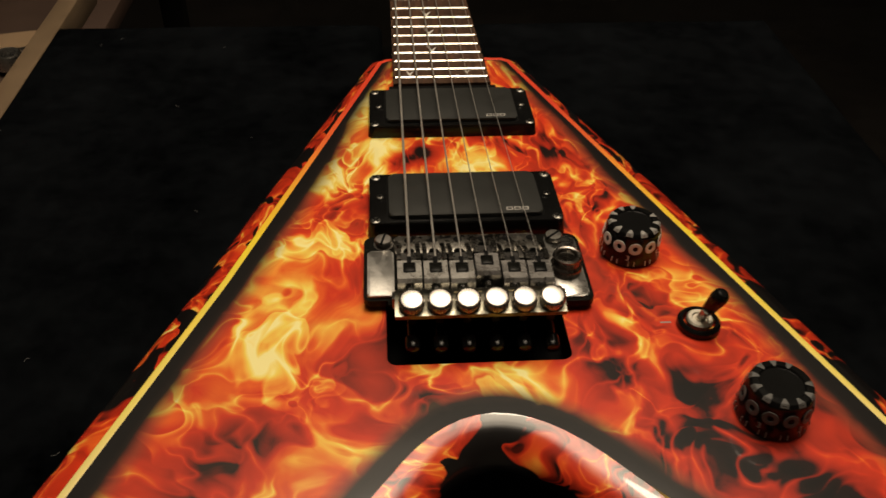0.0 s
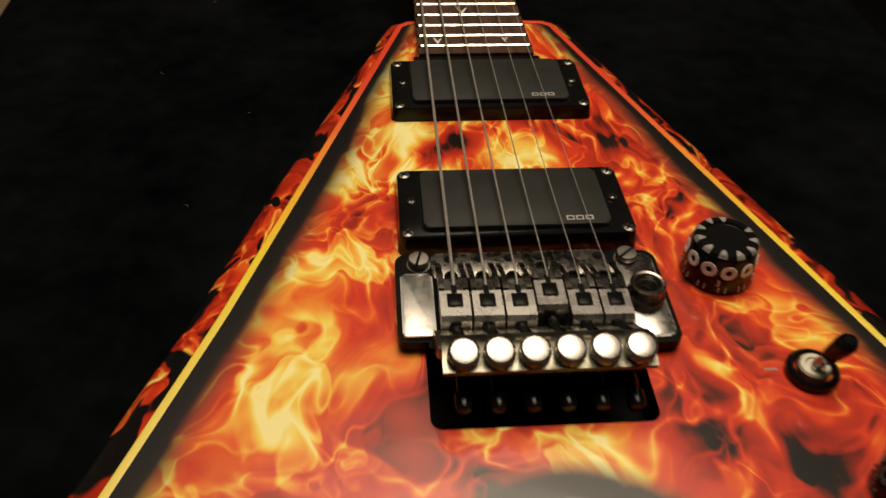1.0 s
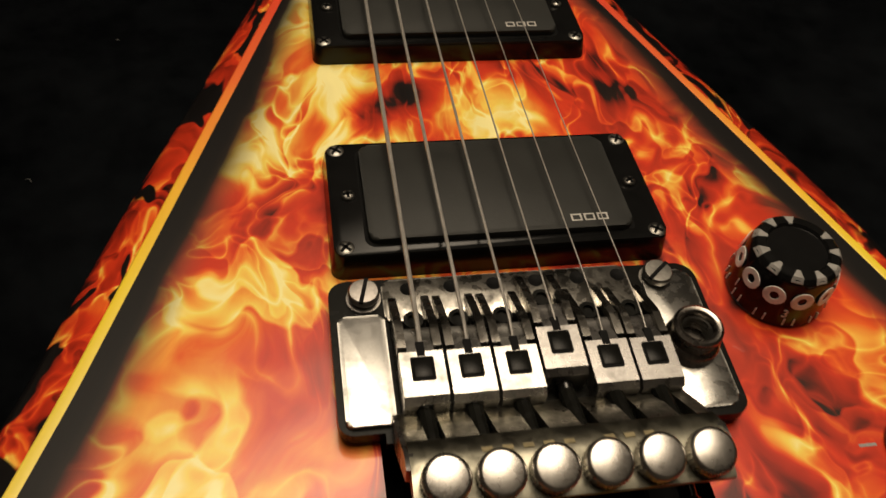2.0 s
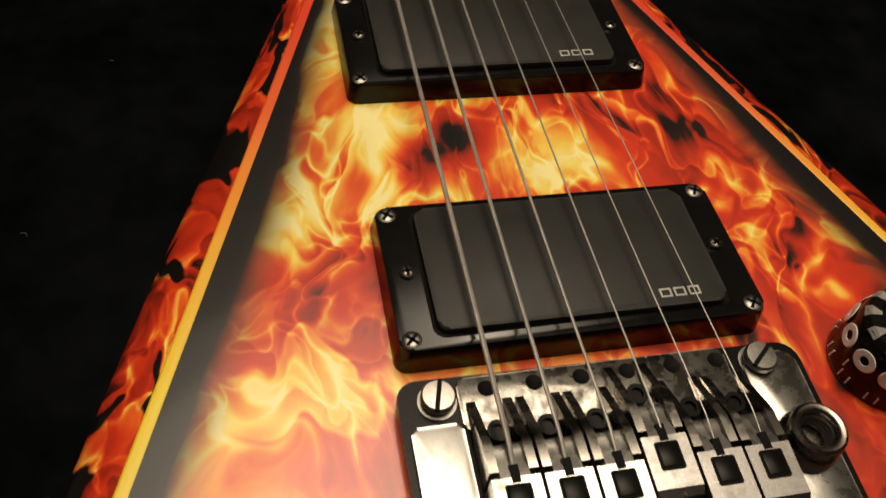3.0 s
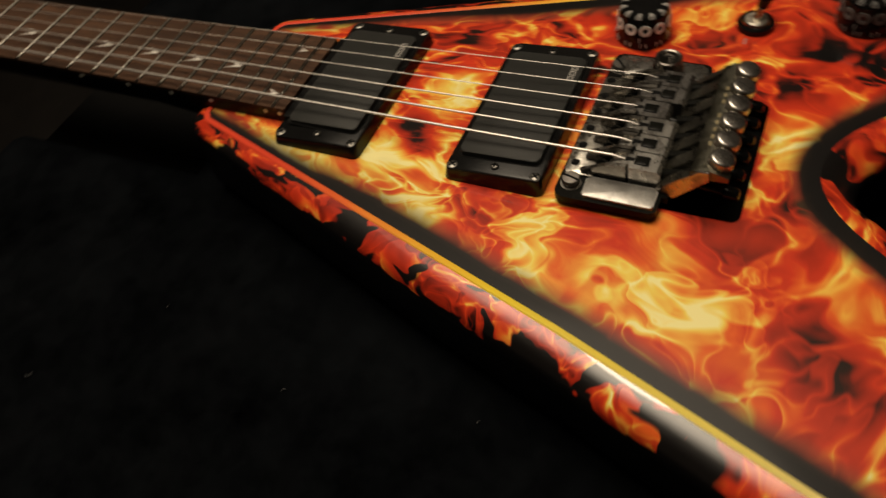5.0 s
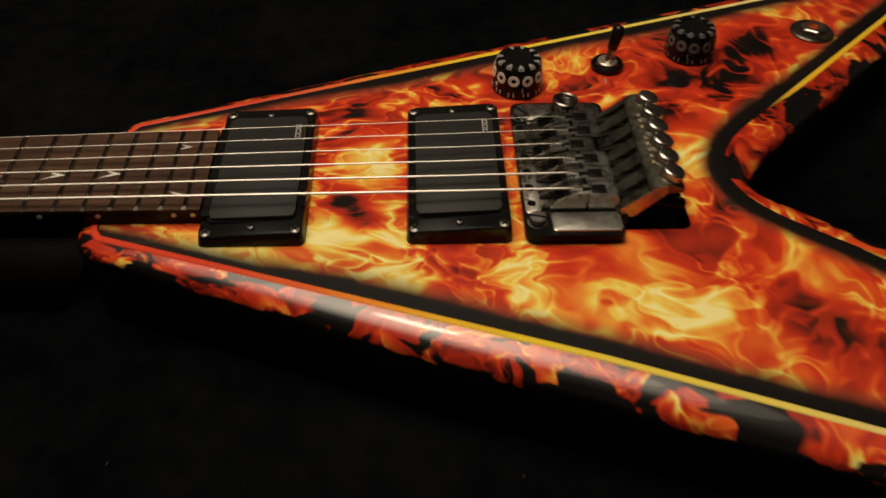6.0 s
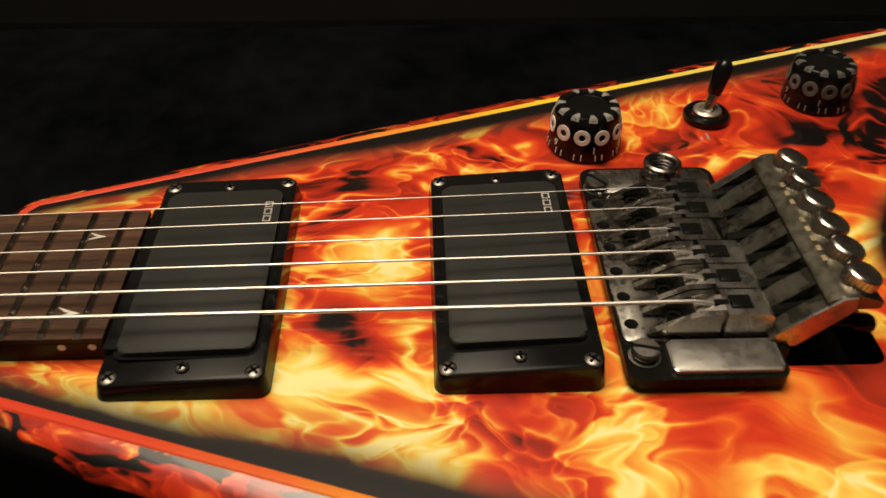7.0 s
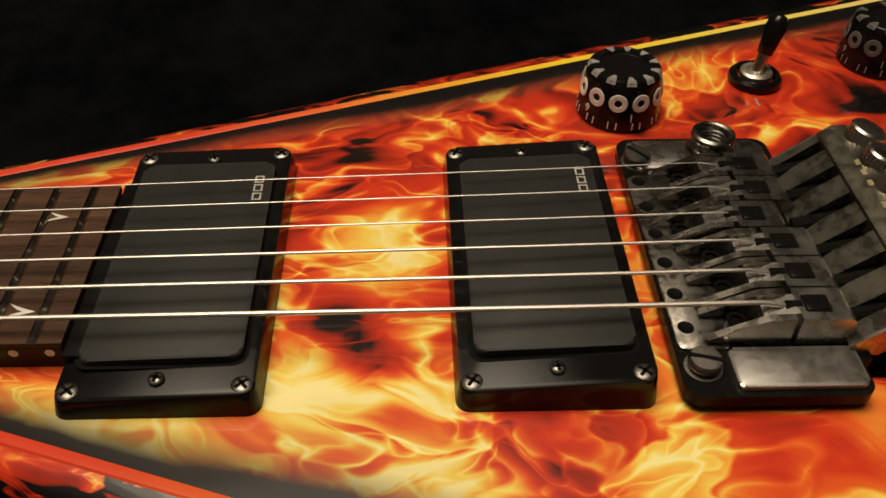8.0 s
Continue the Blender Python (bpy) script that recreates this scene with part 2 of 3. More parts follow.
def lathe(profile, m=None, segs=32):
    """A turned shape: profile of (radius, height) from bottom to top."""
    bm = bmesh.new()
    rings = []
    for r, z in profile:
        if r < 1e-6:
            rings.append([bm.verts.new((0, 0, z))])
        else:
            rings.append([bm.verts.new((r * math.cos(2 * math.pi * k / segs), r * math.sin(2 * math.pi * k / segs), z)) for k in range(segs)])
    for a, b in zip(rings, rings[1:]):
        for k in range(segs):
            q = [a[k % len(a)], a[(k + 1) % len(a)], b[(k + 1) % len(b)], b[k % len(b)]]
            q = [v for i, v in enumerate(q) if v not in q[:i]]
            if len(q) > 2:
                bm.faces.new(q)
    if m is not None:
        bm.transform(m)
    return bm


def tube(points, radius, segs=10):
    """A round rod along points; radius may be a list."""
    bm = bmesh.new()
    pts = [Vector(p) for p in points]
    rings = []
    for i, p in enumerate(pts):
        d = (pts[min(i + 1, len(pts) - 1)] - pts[max(i - 1, 0)]).normalized()
        side = d.cross(Vector((0, 0, 1)) if abs(d.z) < 0.95 else Vector((1, 0, 0))).normalized()
        up = side.cross(d)
        r = radius[i] if isinstance(radius, (list, tuple)) else radius
        rings.append([bm.verts.new(p + r * (math.cos(2 * math.pi * k / segs) * side + math.sin(2 * math.pi * k / segs) * up)) for k in range(segs)])
    for a, b in zip(rings, rings[1:]):
        for k in range(segs):
            bm.faces.new((a[k], a[(k + 1) % segs], b[(k + 1) % segs], b[k]))
    bm.faces.new(rings[0][::-1])
    bm.faces.new(rings[-1])
    return bm


def joined(*parts):
    """Several bmeshes as one."""
    out = bmesh.new()
    for bm in parts:
        me = bpy.data.meshes.new("tmp")
        bm.to_mesh(me)
        bm.free()
        out.from_mesh(me)
        bpy.data.meshes.remove(me)
    return out


def at(x, y, z, rx=0, ry=0, rz=0):
    return pose(x, y, z, rx, ry, rz)


# ---------------------------------------------------------------- the room and the table
def room():
    # wall grey darkened to near-black, so shade past the table is in the colour
    dark = worn("shaded_wall_paint", (0.012, 0.011, 0.010), 0.9, vary=0.1, scale=6)

    def wall(name, x0, x1, y0, y1, z0, z1, paint=M_WALL):
        ob = part(name, box(x0, x1, y0, y1, z0, z1), paint)
        return tagged(ob, "plain dim painted wall of the room", "wall", kind="structure")
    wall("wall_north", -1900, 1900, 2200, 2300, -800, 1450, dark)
    wall("wall_south", -1900, 1900, -1900, -1800, -800, 1450)
    wall("wall_west", -2000, -1900, -1900, 2300, -800, 1450)
    # east wall in two heights, only the lower one has the shade painted in
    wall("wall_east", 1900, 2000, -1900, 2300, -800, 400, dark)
    wall("wall_east_upper", 1900, 2000, -1900, 2300, 400, 1450)
    tagged(part("ceiling", box(-2000, 2000, -1900, 2300, 1450, 1550), M_CEILING), "plain white painted ceiling", "ceiling", kind="structure")
    # the floor's shade is put into its near-black brown
    tagged(part("floor", box(-2000, 2000, -1900, 2300, -850, -795), worn("shaded_brown_floor", (0.006, 0.0045, 0.0035), 0.6, vary=0.4, scale=20)), "dark brown floor in shade", "floor", kind="structure")


room()

TABLE_Z = -44.0


def table():
    t = empty("table")
    part("tabletop", box(-286.3, 276, -694, 312, TABLE_Z - 46, TABLE_Z - 22, 2), M_HOLE, t, "black board")
    part("edge_rail", box(-303, -286.5, -700, 420, TABLE_Z - 30, TABLE_Z - 7, 1.5), M_TABLE, t, "tan wooden edge rail")
    for x in (-270, 255):
        for y in (-660, 290):
            part("leg", box(x - 20, x + 20, y - 20, y + 20, -795, TABLE_Z - 46, 2), M_HOLE, t)
    return tagged(t, "black table with a tan wooden edge rail", "table")


table()


SLOT = (-36.0, 33.0, 178.0)   # gap in the pad for the neck: two sides and its lower end


def velvet_pad():
    def steps(*stops):
        out = []
        for lo, hi, n in stops:
            out += [lo + (hi - lo) * i / n for i in range(n)]
        return out + [stops[-1][1]]
    xs = steps((-283, -275, 4), (-275, -46, 28), (-46, -36, 6), (-36, 33, 10), (33, 43, 6), (43, 264, 27), (264, 272, 4))
    ys = steps((-690, 168, 90), (168, 178, 4), (178, 296, 16), (296, 308, 6))
    bm = bmesh.new()
    rows = []
    for y in ys:
        row = []
        for x in xs:
            d = min(x + 283, 272 - x, 308 - y)
            gap = math.hypot(max(0, SLOT[0] - x, x - SLOT[1]), max(0, SLOT[2] - y))
            side = max(SLOT[0] - x, x - SLOT[1])
            if y > SLOT[2] and side < 10 and y > 298:      # rounded corners at the mouth of the gap
                d = max(0, 10 - math.hypot(10 - min(10, side), y - 298))
            d = min(d, gap)
            z = TABLE_Z - 3.4 + 3.2 * min(1, d / 8) ** 0.5 + 0.5 * (noise.noise(Vector((x, y, 0)) * 0.02)) - 0.25
            row.append(bm.verts.new((x, y, z)))
        rows.append(row)
    for j in range(len(ys) - 1):
        for i in range(len(xs) - 1):
            if ys[j] >= SLOT[2] and SLOT[0] <= xs[i] < SLOT[1]:
                continue
            bm.faces.new((rows[j][i], rows[j][i + 1], rows[j + 1][i + 1], rows[j + 1][i]))
    edge = [e for e in bm.edges if len(e.link_faces) == 1]
    for v in bmesh.ops.extrude_edge_only(bm, edges=edge)["geom"]:
        if isinstance(v, bmesh.types.BMVert):
            v.co.z = TABLE_Z - 22
    bmesh.ops.delete(bm, geom=[v for v in bm.verts if not v.link_faces], context="VERTS")
    for v in bm.verts:      # pull the mouth's corners round
        if v.co.y > 298:
            side = max(SLOT[0] - v.co.x, v.co.x - SLOT[1])
            if 0 <= side < 10:
                v.co.y = min(v.co.y, 298 + math.sqrt(max(0, 100 - (10 - side) ** 2)))
    ob = part("velvet_pad", bm, M_CLOTH, None)
    return tagged(ob, "black velvet pad with a gap for the guitar neck", "pad")


velvet_pad()


def side_clutter():
    wood = worn("dark_brown_wood", (0.035, 0.018, 0.011), 0.6, vary=0.4, scale=40)
    shelf = part("side_shelf", box(-760, -306, 120, 900, -145, -125, 2), wood, None)
    tagged(shelf, "low dark brown wooden shelf beside the table", "shelf")
    for x in (-750, -350):
        for y in (130, 860):
            part("leg", box(x, x + 30, y, y + 30, -795, -145.2), M_HOLE, shelf)
    tan = worn("tan_cardboard", (0.22, 0.145, 0.08), 0.8, vary=0.25, scale=40)
    card = part("cardboard_sheet", box(-50, 60, -32, 34, -125, -121, 0.6, at(-385, 430, 0, 0, 0, 14)), tan, None)
    tagged(card, "tan cardboard sheet lying on the shelf", "cardboard")
    bent = part("cardboard_flap", box(-22, 22, -30, 30, -125, -95, 3, at(-440, 505, 0, 0, 0, 24)), tan, None)
    tagged(bent, "small tan cardboard box on the shelf", "box")
    tin = part("grey_tin", lathe([(11, -121), (12, -120), (12, -108), (11, -106.5), (9, -107), (3, -105.5), (0, -105)], at(-366, 392, 0), 28), M_CHROME, None)
    tagged(tin, "small round grey metal tin on cardboard", "tin")
    clip = part("grey_clip", box(-16, 16, -5, 5, -121, -112, 1.5, at(-352, 415, 0, 0, 0, 30)), M_SCREW, None)
    tagged(clip, "short grey metal clip on cardboard", "clip")
    tool = part("black_rod", tube([(-430, 415, -118), (-378, 402, -118)], 3, 10), M_PLASTIC, None)
    tagged(tool, "thin black plastic rod on cardboard", "rod")


side_clutter()

def lint():
    """A few pale fibres caught on the cloth."""
    rng = random.Random(5)
    bits = []
    for _ in range(14):
        x, y = rng.uniform(-275, -110), rng.uniform(-160, 300)
        if x > -40 - 0.36 * (152 - y) - 20:
            continue
        a, n = rng.uniform(0, 6.28), rng.uniform(0.6, 2.2)
        bits.append(tube([(x, y, TABLE_Z + 0.6), (x + n * math.cos(a), y + n * math.sin(a), TABLE_Z + 0.9), (x + 1.8 * n * math.cos(a + 0.5), y + 1.8 * n * math.sin(a + 0.5), TABLE_Z + 0.6)], 0.12, 5))
    tagged(part("lint", joined(*bits), worn("pale_lint", (0.10, 0.10, 0.10), 0.9, vary=0.2), None), "pale lint fibres scattered on the black velvet pad", "lint", kind="stuff")


lint()

# ---------------------------------------------------------------- the guitar
guitar = tagged(empty("electric_guitar"), "V-shaped electric guitar with airbrushed flames lying on a black velvet pad", "guitar")
guitar.location = (0, 0, TABLE_Z * U)


def left_edge(y):
    return -36.0 - 0.336 * (152 - y) - 0.04 * max(0.0, -50 - y)


def right_edge(y):
    return 39.4 + 0.354 * (152 - y)


def cut_half(y):
    d = -125 - y
    return 0.0 if d <= 0 else 40 * math.sqrt(d / 26) if d < 26 else 40 + (d - 26) / 1.15


def cut_mid(y):
    return 1.0 + 0.07 * max(0.0, -125 - y)


HOLE = (-37.0, 35.0, -100.0, -63.0)
TIP = -300.0
HOT = [(-43, 60, 16, .28), (-40, 53, 11, .20), (-35, 57, 10, .12), (-68, 17, 13, .30), (-57, 32, 13, .24), (-46, 48, 12, .13), (-44, 110, 15, .32), (-50, 88, 18, .34),
       (-80, -49, 16, .13), (-70, -28, 14, .13), (-94, -81, 16, .11), (-69, -76, 14, .11), (-58, -23, 12, .12), (3, -110, 13, .36), (11, 43, 11, .30), (0, 36, 9, .20),
       (16, 36, 9, .15), (-52, 27, 10, .12), (-52, -22, 10, .06), (56, 9, 8, .15), (-42, -110, 9, .14), (-110, -115, 18, .10), (-85, -96, 14, .14), (-4, -27, 16, .30)]
COLD = [(-15, 50, 8, .56), (-25, 43, 7, .40), (-31, 38, 5, .30), (-46, 12, 4, .25), (-46, 4, 5, .30), (60, 1, 6, .28), (49, 48, 6, .20), (71, 13, 6, .22),
        (89, -108, 17, .26), (78, -125, 14, .26), (71, -148, 20, .40), (64, -140, 8, .16), (102, -156, 18, .36), (-21, -119, 8, .25),
        (112, -172, 16, .26), (55, -106, 8, .20), (48, 90, 16, .12), (-5, 56, 6, .18), (-56, -7, 10, .14), (-62, 110, 10, .10)]
RED = [(47, -87, 22, .10), (69, -40, 16, .10), (52, -117, 16, .08), (-84, -127, 14, .10), (29, 54, 9, .05), (60, 64, 14, .10), (59, -53, 18, .10),
       (18, 57, 8, .15), (-55, 1, 8, .12), (-56, -52, 10, .15), (-47, 18, 6, .12), (78, -66, 9, -.10), (-38, -88, 10, .12)]


def heat_at(x, y):
    """How hot the painted fire is: yellow, red and black areas over the plan of the body."""
    h = 0.50 - 0.03 * min(1, max(0, x / 60))
    for sign, spots in ((1, HOT), (-1, COLD), (-1, RED)):
        for cx, cy, r, a in spots:
            h += sign * a * math.exp(-((x - cx) ** 2 + (y - cy) ** 2) / (r * r))
    return h


CUT = [(cut_mid(-125 - 26 * (q / 40) ** 2) + q, -125 - 26 * (q / 40) ** 2) for q in range(-40, 41, 4)]
CUT += [(cut_mid(q) + e * cut_half(q), q) for q in range(-154, -300, -5) for e in (-1, 1)]


def border_at(x, y):
    """0 at the black edge band, 1 inside."""
    d = min(x - left_edge(y), right_edge(y) - x) * 0.94
    ramp = (d - 4.2 + 3.4 * min(1, max(0, (y - 30) / 50))) / 11.5
    if y < -60:
        dc = min(math.hypot(x - px, y - py) for px, py in CUT)
        ramp = min(ramp, (dc - 6) / 8)
    return max(0.0, min(1.0, ramp))


def body_top():
    ys = [152 - 3.0 * k for k in range(72)]
    ys = [y for y in ys if y > -62] + [-63 - 37 * k / 12 for k in range(13)] + [-100 - 3 * k for k in range(1, 8)] + [-124] + [-125 - 0.6 * k * k for k in range(0, 7)]
    y = -152.0
    while y > TIP:
        ys.append(y)
        y -= 4.0
    ys = sorted(set(ys + [TIP]), reverse=True)
    bm = bmesh.new()
    heat = bm.verts.layers.float.new("warmth")
    border = bm.verts.layers.float.new("border")
    for side in (-1, 1):
        grid = []
        for y in ys:
            xe = left_edge(y) if side < 0 else right_edge(y)
            xm = cut_mid(y) + side * cut_half(y)
            hx = HOLE[0] if side < 0 else HOLE[1]
            k = min(1, max(0, (-104 - y) / 20))
            xb = (1 - k) * hx + k * (0.5 * xe + 0.5 * xm)
            xs = [xe + (xb - xe) * i / 26 for i in range(26)] + [xb + (xm - xb) * i / 14 for i in range(15)]
            row = []
            for x in xs:
                v = bm.verts.new((x, y, 0))
                v[heat], v[border] = heat_at(x, y), border_at(x, y)
                row.append(v)
            grid.append(row)
        for a, b, ya, yb in zip(grid, grid[1:], ys, ys[1:]):
            for i in range(40):
                if i >= 26 and HOLE[2] - 0.1 < yb and ya < HOLE[3] + 0.1:
                    continue
                bm.faces.new((a[i], a[i + 1], b[i + 1], b[i]))
    for cx, sx in ((HOLE[0], 1), (HOLE[1], -1)):      # rounded corners of the routed recess
        for cy, sy in ((HOLE[2], 1), (HOLE[3], -1)):
            ring = [(cx, cy)] + [(cx + sx * 4 * (1 - math.sin(math.pi * q / 12)), cy + sy * 4 * (1 - math.cos(math.pi * q / 12))) for q in range(7)]
            fan = [bm.verts.new((x, y, 0)) for x, y in ring]
            for v in fan:
                v[heat], v[border] = heat_at(v.co.x, v.co.y), border_at(v.co.x, v.co.y)
            for i in range(1, 7):
                bm.faces.new((fan[0], fan[i], fan[i + 1]))
    bmesh.ops.remove_doubles(bm, verts=bm.verts, dist=0.01)
    for v in bm.verts:
        v.co.z -= TABLE_Z
    return bm


Z0 = -TABLE_Z  # the top face, above the guitar's base


def outline():
    pts = []
    y = 150.0
    pts += [(-30, 153.0), (left_edge(152) + 3, 152.6)]
    while y > TIP:
        pts.append((left_edge(y), y))
        y -= 9
    pts += [(left_edge(TIP) + 2, TIP - 2), (0.5 * left_edge(TIP) + 0.5 * (cut_mid(TIP) - cut_half(TIP)), TIP - 5), (cut_mid(TIP) - cut_half(TIP), TIP + 1)]
    y = TIP + 12
    while y < -155:
        pts.append((cut_mid(y) - cut_half(y), y))
        y += 12
    pts += [(cut_mid(-125 - 26 * (s / 40) ** 2) + s, -125 - 26 * (s / 40) ** 2) for s in range(-40, 41, 5)]
    y = -159.0
    while y > TIP:
        pts.append((cut_mid(y) + cut_half(y), y))
        y -= 12
    pts += [(cut_mid(TIP) + cut_half(TIP), TIP + 1), (0.5 * right_edge(TIP) + 0.5 * (cut_mid(TIP) + cut_half(TIP)), TIP - 5), (right_edge(TIP) - 2, TIP - 2)]
    y = TIP + 9
    while y < 151:
        pts.append((right_edge(y), y))
        y += 9
    pts += [(right_edge(152) - 3, 152.6), (27, 153.0)]
    return pts


EDGE = outline()


def offsets(pts):
    out = []
    k = len(pts)
    for i in range(k):
        a, b, c = Vector(pts[i - 1]), Vector(pts[i]), Vector(pts[(i + 1) % k])
        n1, n2 = (b - a).normalized(), (c - b).normalized()
        n = Vector((n1.y + n2.y, -(n1.x + n2.x)))
        n = n.normalized() / max(0.5, n.normalized().dot(Vector((n1.y, -n1.x))))
        out.append(-n)
    return out


NORMALS = offsets(EDGE)
if sum(NORMALS[5]) > 0:
    NORMALS = [-n for n in NORMALS]


def swept(profile, layer=None):
    """A band round the body along its edge; profile of (outward, height, value)."""
    bm = bmesh.new()
    lay = bm.verts.layers.float.new("border")
    cro = bm.verts.layers.float.new("crotch")
    inn = bm.verts.layers.float.new("inner")
    rings = []
    for d0, z0, val in profile:
        ring = []
        for (x, y), n in zip(EDGE, NORMALS):
            d, z = d0, z0
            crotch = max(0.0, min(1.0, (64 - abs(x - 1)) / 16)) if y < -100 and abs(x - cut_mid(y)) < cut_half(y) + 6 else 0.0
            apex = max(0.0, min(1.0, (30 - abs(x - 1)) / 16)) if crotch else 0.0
            if -13 < z < 0:
                z += 1.1 * apex * z * (1 + z / 13)
            if d < 3:
                d, z = d * (1 - crotch), z * (1 - crotch)
            k = 1.0 - 0.42 * max(0, min(1, (y - 10) / 140)) if d > 3 else 1.0
            v = bm.verts.new((x + n.x * d * k, y + n.y * d * k, Z0 + z * (k if z > -14 else 1)))
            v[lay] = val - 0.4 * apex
            v[cro] = crotch
            v[inn] = 1.0 if y < -100 and abs(x - cut_mid(y)) < cut_half(y) + 6 else 0.0
            ring.append(v)
        rings.append(ring)
    k = len(EDGE)
    for a, b in zip(rings, rings[1:]):
        for i in range(k):
            bm.faces.new((a[i], a[(i + 1) % k], b[(i + 1) % k], b[i]))
    return bm


part("body_top", body_top(), M_TOP, guitar, "glossy airbrushed flame top with black edges")
def binding():
    bm = swept(BINDING)
    lay = bm.verts.layers.float["crotch"]
    bmesh.ops.delete(bm, geom=[f for f in bm.faces if all(v[lay] > 0.5 for v in f.verts)], context="FACES")
    return bm


BINDING = [(-0.3, 0.05, 1), (0.2, 0.25, 1), (2.2, 0.2, 1), (2.8, -0.25, 1)]
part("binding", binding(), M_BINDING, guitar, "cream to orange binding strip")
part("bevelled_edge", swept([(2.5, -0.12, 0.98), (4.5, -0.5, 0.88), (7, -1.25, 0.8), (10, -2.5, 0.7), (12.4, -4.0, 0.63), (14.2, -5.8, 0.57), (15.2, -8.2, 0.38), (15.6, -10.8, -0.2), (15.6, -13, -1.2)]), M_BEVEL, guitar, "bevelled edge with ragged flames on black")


def body_side():
    bm = swept([(15.6, -13, 0), (15.2, -36, 0), (12.5, -41, 0), (8, -43.6, 0)])
    bm.faces.new([v for v in bm.verts if abs(v.co.z - (Z0 - 43.6)) < 0.01])
    return bm


part("body_side", body_side(), M_BLACK, guitar, "black gloss side and back")


def cavity():
    x0, x1, y0, y1 = HOLE
    bm = prism(rounded(x0 - 0.4, x1 + 0.4, y0 - 0.4, y1 + 0.4, 3.5), Z0 - 16, Z0 - 0.3)
    top = [f for f in bm.faces if f.normal.z > 0.9 or all(v.co.z > Z0 - 1 for v in f.verts)]
    bmesh.ops.delete(bm, geom=top, context="FACES_ONLY")
    return bm


part("tremolo_cavity", cavity(), M_HOLE, guitar, "black routed recess")


# ---------------------------------------------------------------- pickups
def cross_screw(x, y, z, r, parent, material):
    """A cross-head screw: one mesh of a domed head, one of two black bars painted for the shade in its slots."""
    a = (x * 37 + y * 11) % 80
    dome = lathe([(r, z - 1.5), (r, z + 0.15), (r * 0.82, z + 0.55), (r * 0.45, z + 0.75), (0, z + 0.8)], at(x, y, 0), 20)
    part("screw", dome, material, parent, "steel cross-head screw")
    s = joined(*(box(-r * 0.70, r * 0.70, -0.38, 0.38, z + 0.3, z + 0.88, 0, at(x, y, 0, 0, 0, a + t)) for t in (0, 90)))
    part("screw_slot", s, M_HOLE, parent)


def pickup(yc, lift, slope):
    """Humbucker: bevelled ring, cover, screws and a small printed mark."""
    ring = prism(rounded(-44.5, 45.5, yc - 22.3, yc + 22.3, 3.2), Z0, Z0 + 8.2, 0.9)
    for v in ring.verts:
        k = (v.co.z - Z0) / 8.2
        v.co.z += k * (slope * (yc - v.co.y) / 22.0 + lift)
        v.co.x -= k * 0.9 * (1 if v.co.x > 0 else -1)
        v.co.y -= k * 0.9 * (1 if v.co.y > yc else -1)
    root = part("pickup", ring, M_PLASTIC, guitar, "black humbucker pickup in a plastic ring")

    def top(y):
        return Z0 + 8.2 + lift + slope * (yc - y) / 22.0
    # black block in place of the shaded gap round the cover
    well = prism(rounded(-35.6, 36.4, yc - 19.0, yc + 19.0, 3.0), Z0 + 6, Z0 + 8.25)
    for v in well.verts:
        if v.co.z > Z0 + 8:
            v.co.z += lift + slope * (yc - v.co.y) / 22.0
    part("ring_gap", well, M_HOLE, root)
    cover = prism(rounded(-34.6, 35.4, yc - 18.0, yc + 18.0, 2.6), Z0 + 5, Z0 + 10.4, 0.9, None, 3)
    for v in cover.verts:
        v.co.z += lift + slope * 0.8 * (yc - v.co.y) / 22.0
    part("cover", cover, M_COVER, root, "matte dark grey pickup cover")
    for sx in (-1, 1):
        for sy in (-1, 1):
            cross_screw(0.5 + sx * 41.2, yc + sy * 18.6, top(yc + sy * 18.6) - 0.3, 2.5, root, M_DULL)
        cross_screw(0.5 + sx * 39.2, yc, top(yc) + 0.5, 1.8, root, M_DULL)
    zt = Z0 + 10.4 + lift + 0.8 * slope * 14.5 / 22
    for k in range(3):
        x, y = 18.8 + 3.6 * k, yc - 15.6
        rim = joined(box(x, x + 2.9, y + 2.0, y + 2.45, zt - 0.2, zt + 0.06), box(x, x + 2.9, y, y + 0.45, zt - 0.2, zt + 0.06),
                     box(x, x + 0.45, y + 0.45, y + 2.0, zt - 0.2, zt + 0.06), box(x + 2.45, x + 2.9, y + 0.45, y + 2.0, zt - 0.2, zt + 0.06))
        part("printed_mark", rim, M_PRINT, root, "worn pale printed shape")
    return root


pickup(-0.3, -1.0, 1.3)
pickup(86.4, -2.5, 0.9)


# ---------------------------------------------------------------- neck and strings
def mid(y):
    return 0.2 - 0.0165 * (y + 50)


def half(y):
    return 27.0 - 0.0178 * (y + 50)


SADDLE, SCALE = -47.0, 648.0


def fret_y(k):
    return SADDLE + SCALE / 2 ** (k / 12)


FB_TOP = 8.3


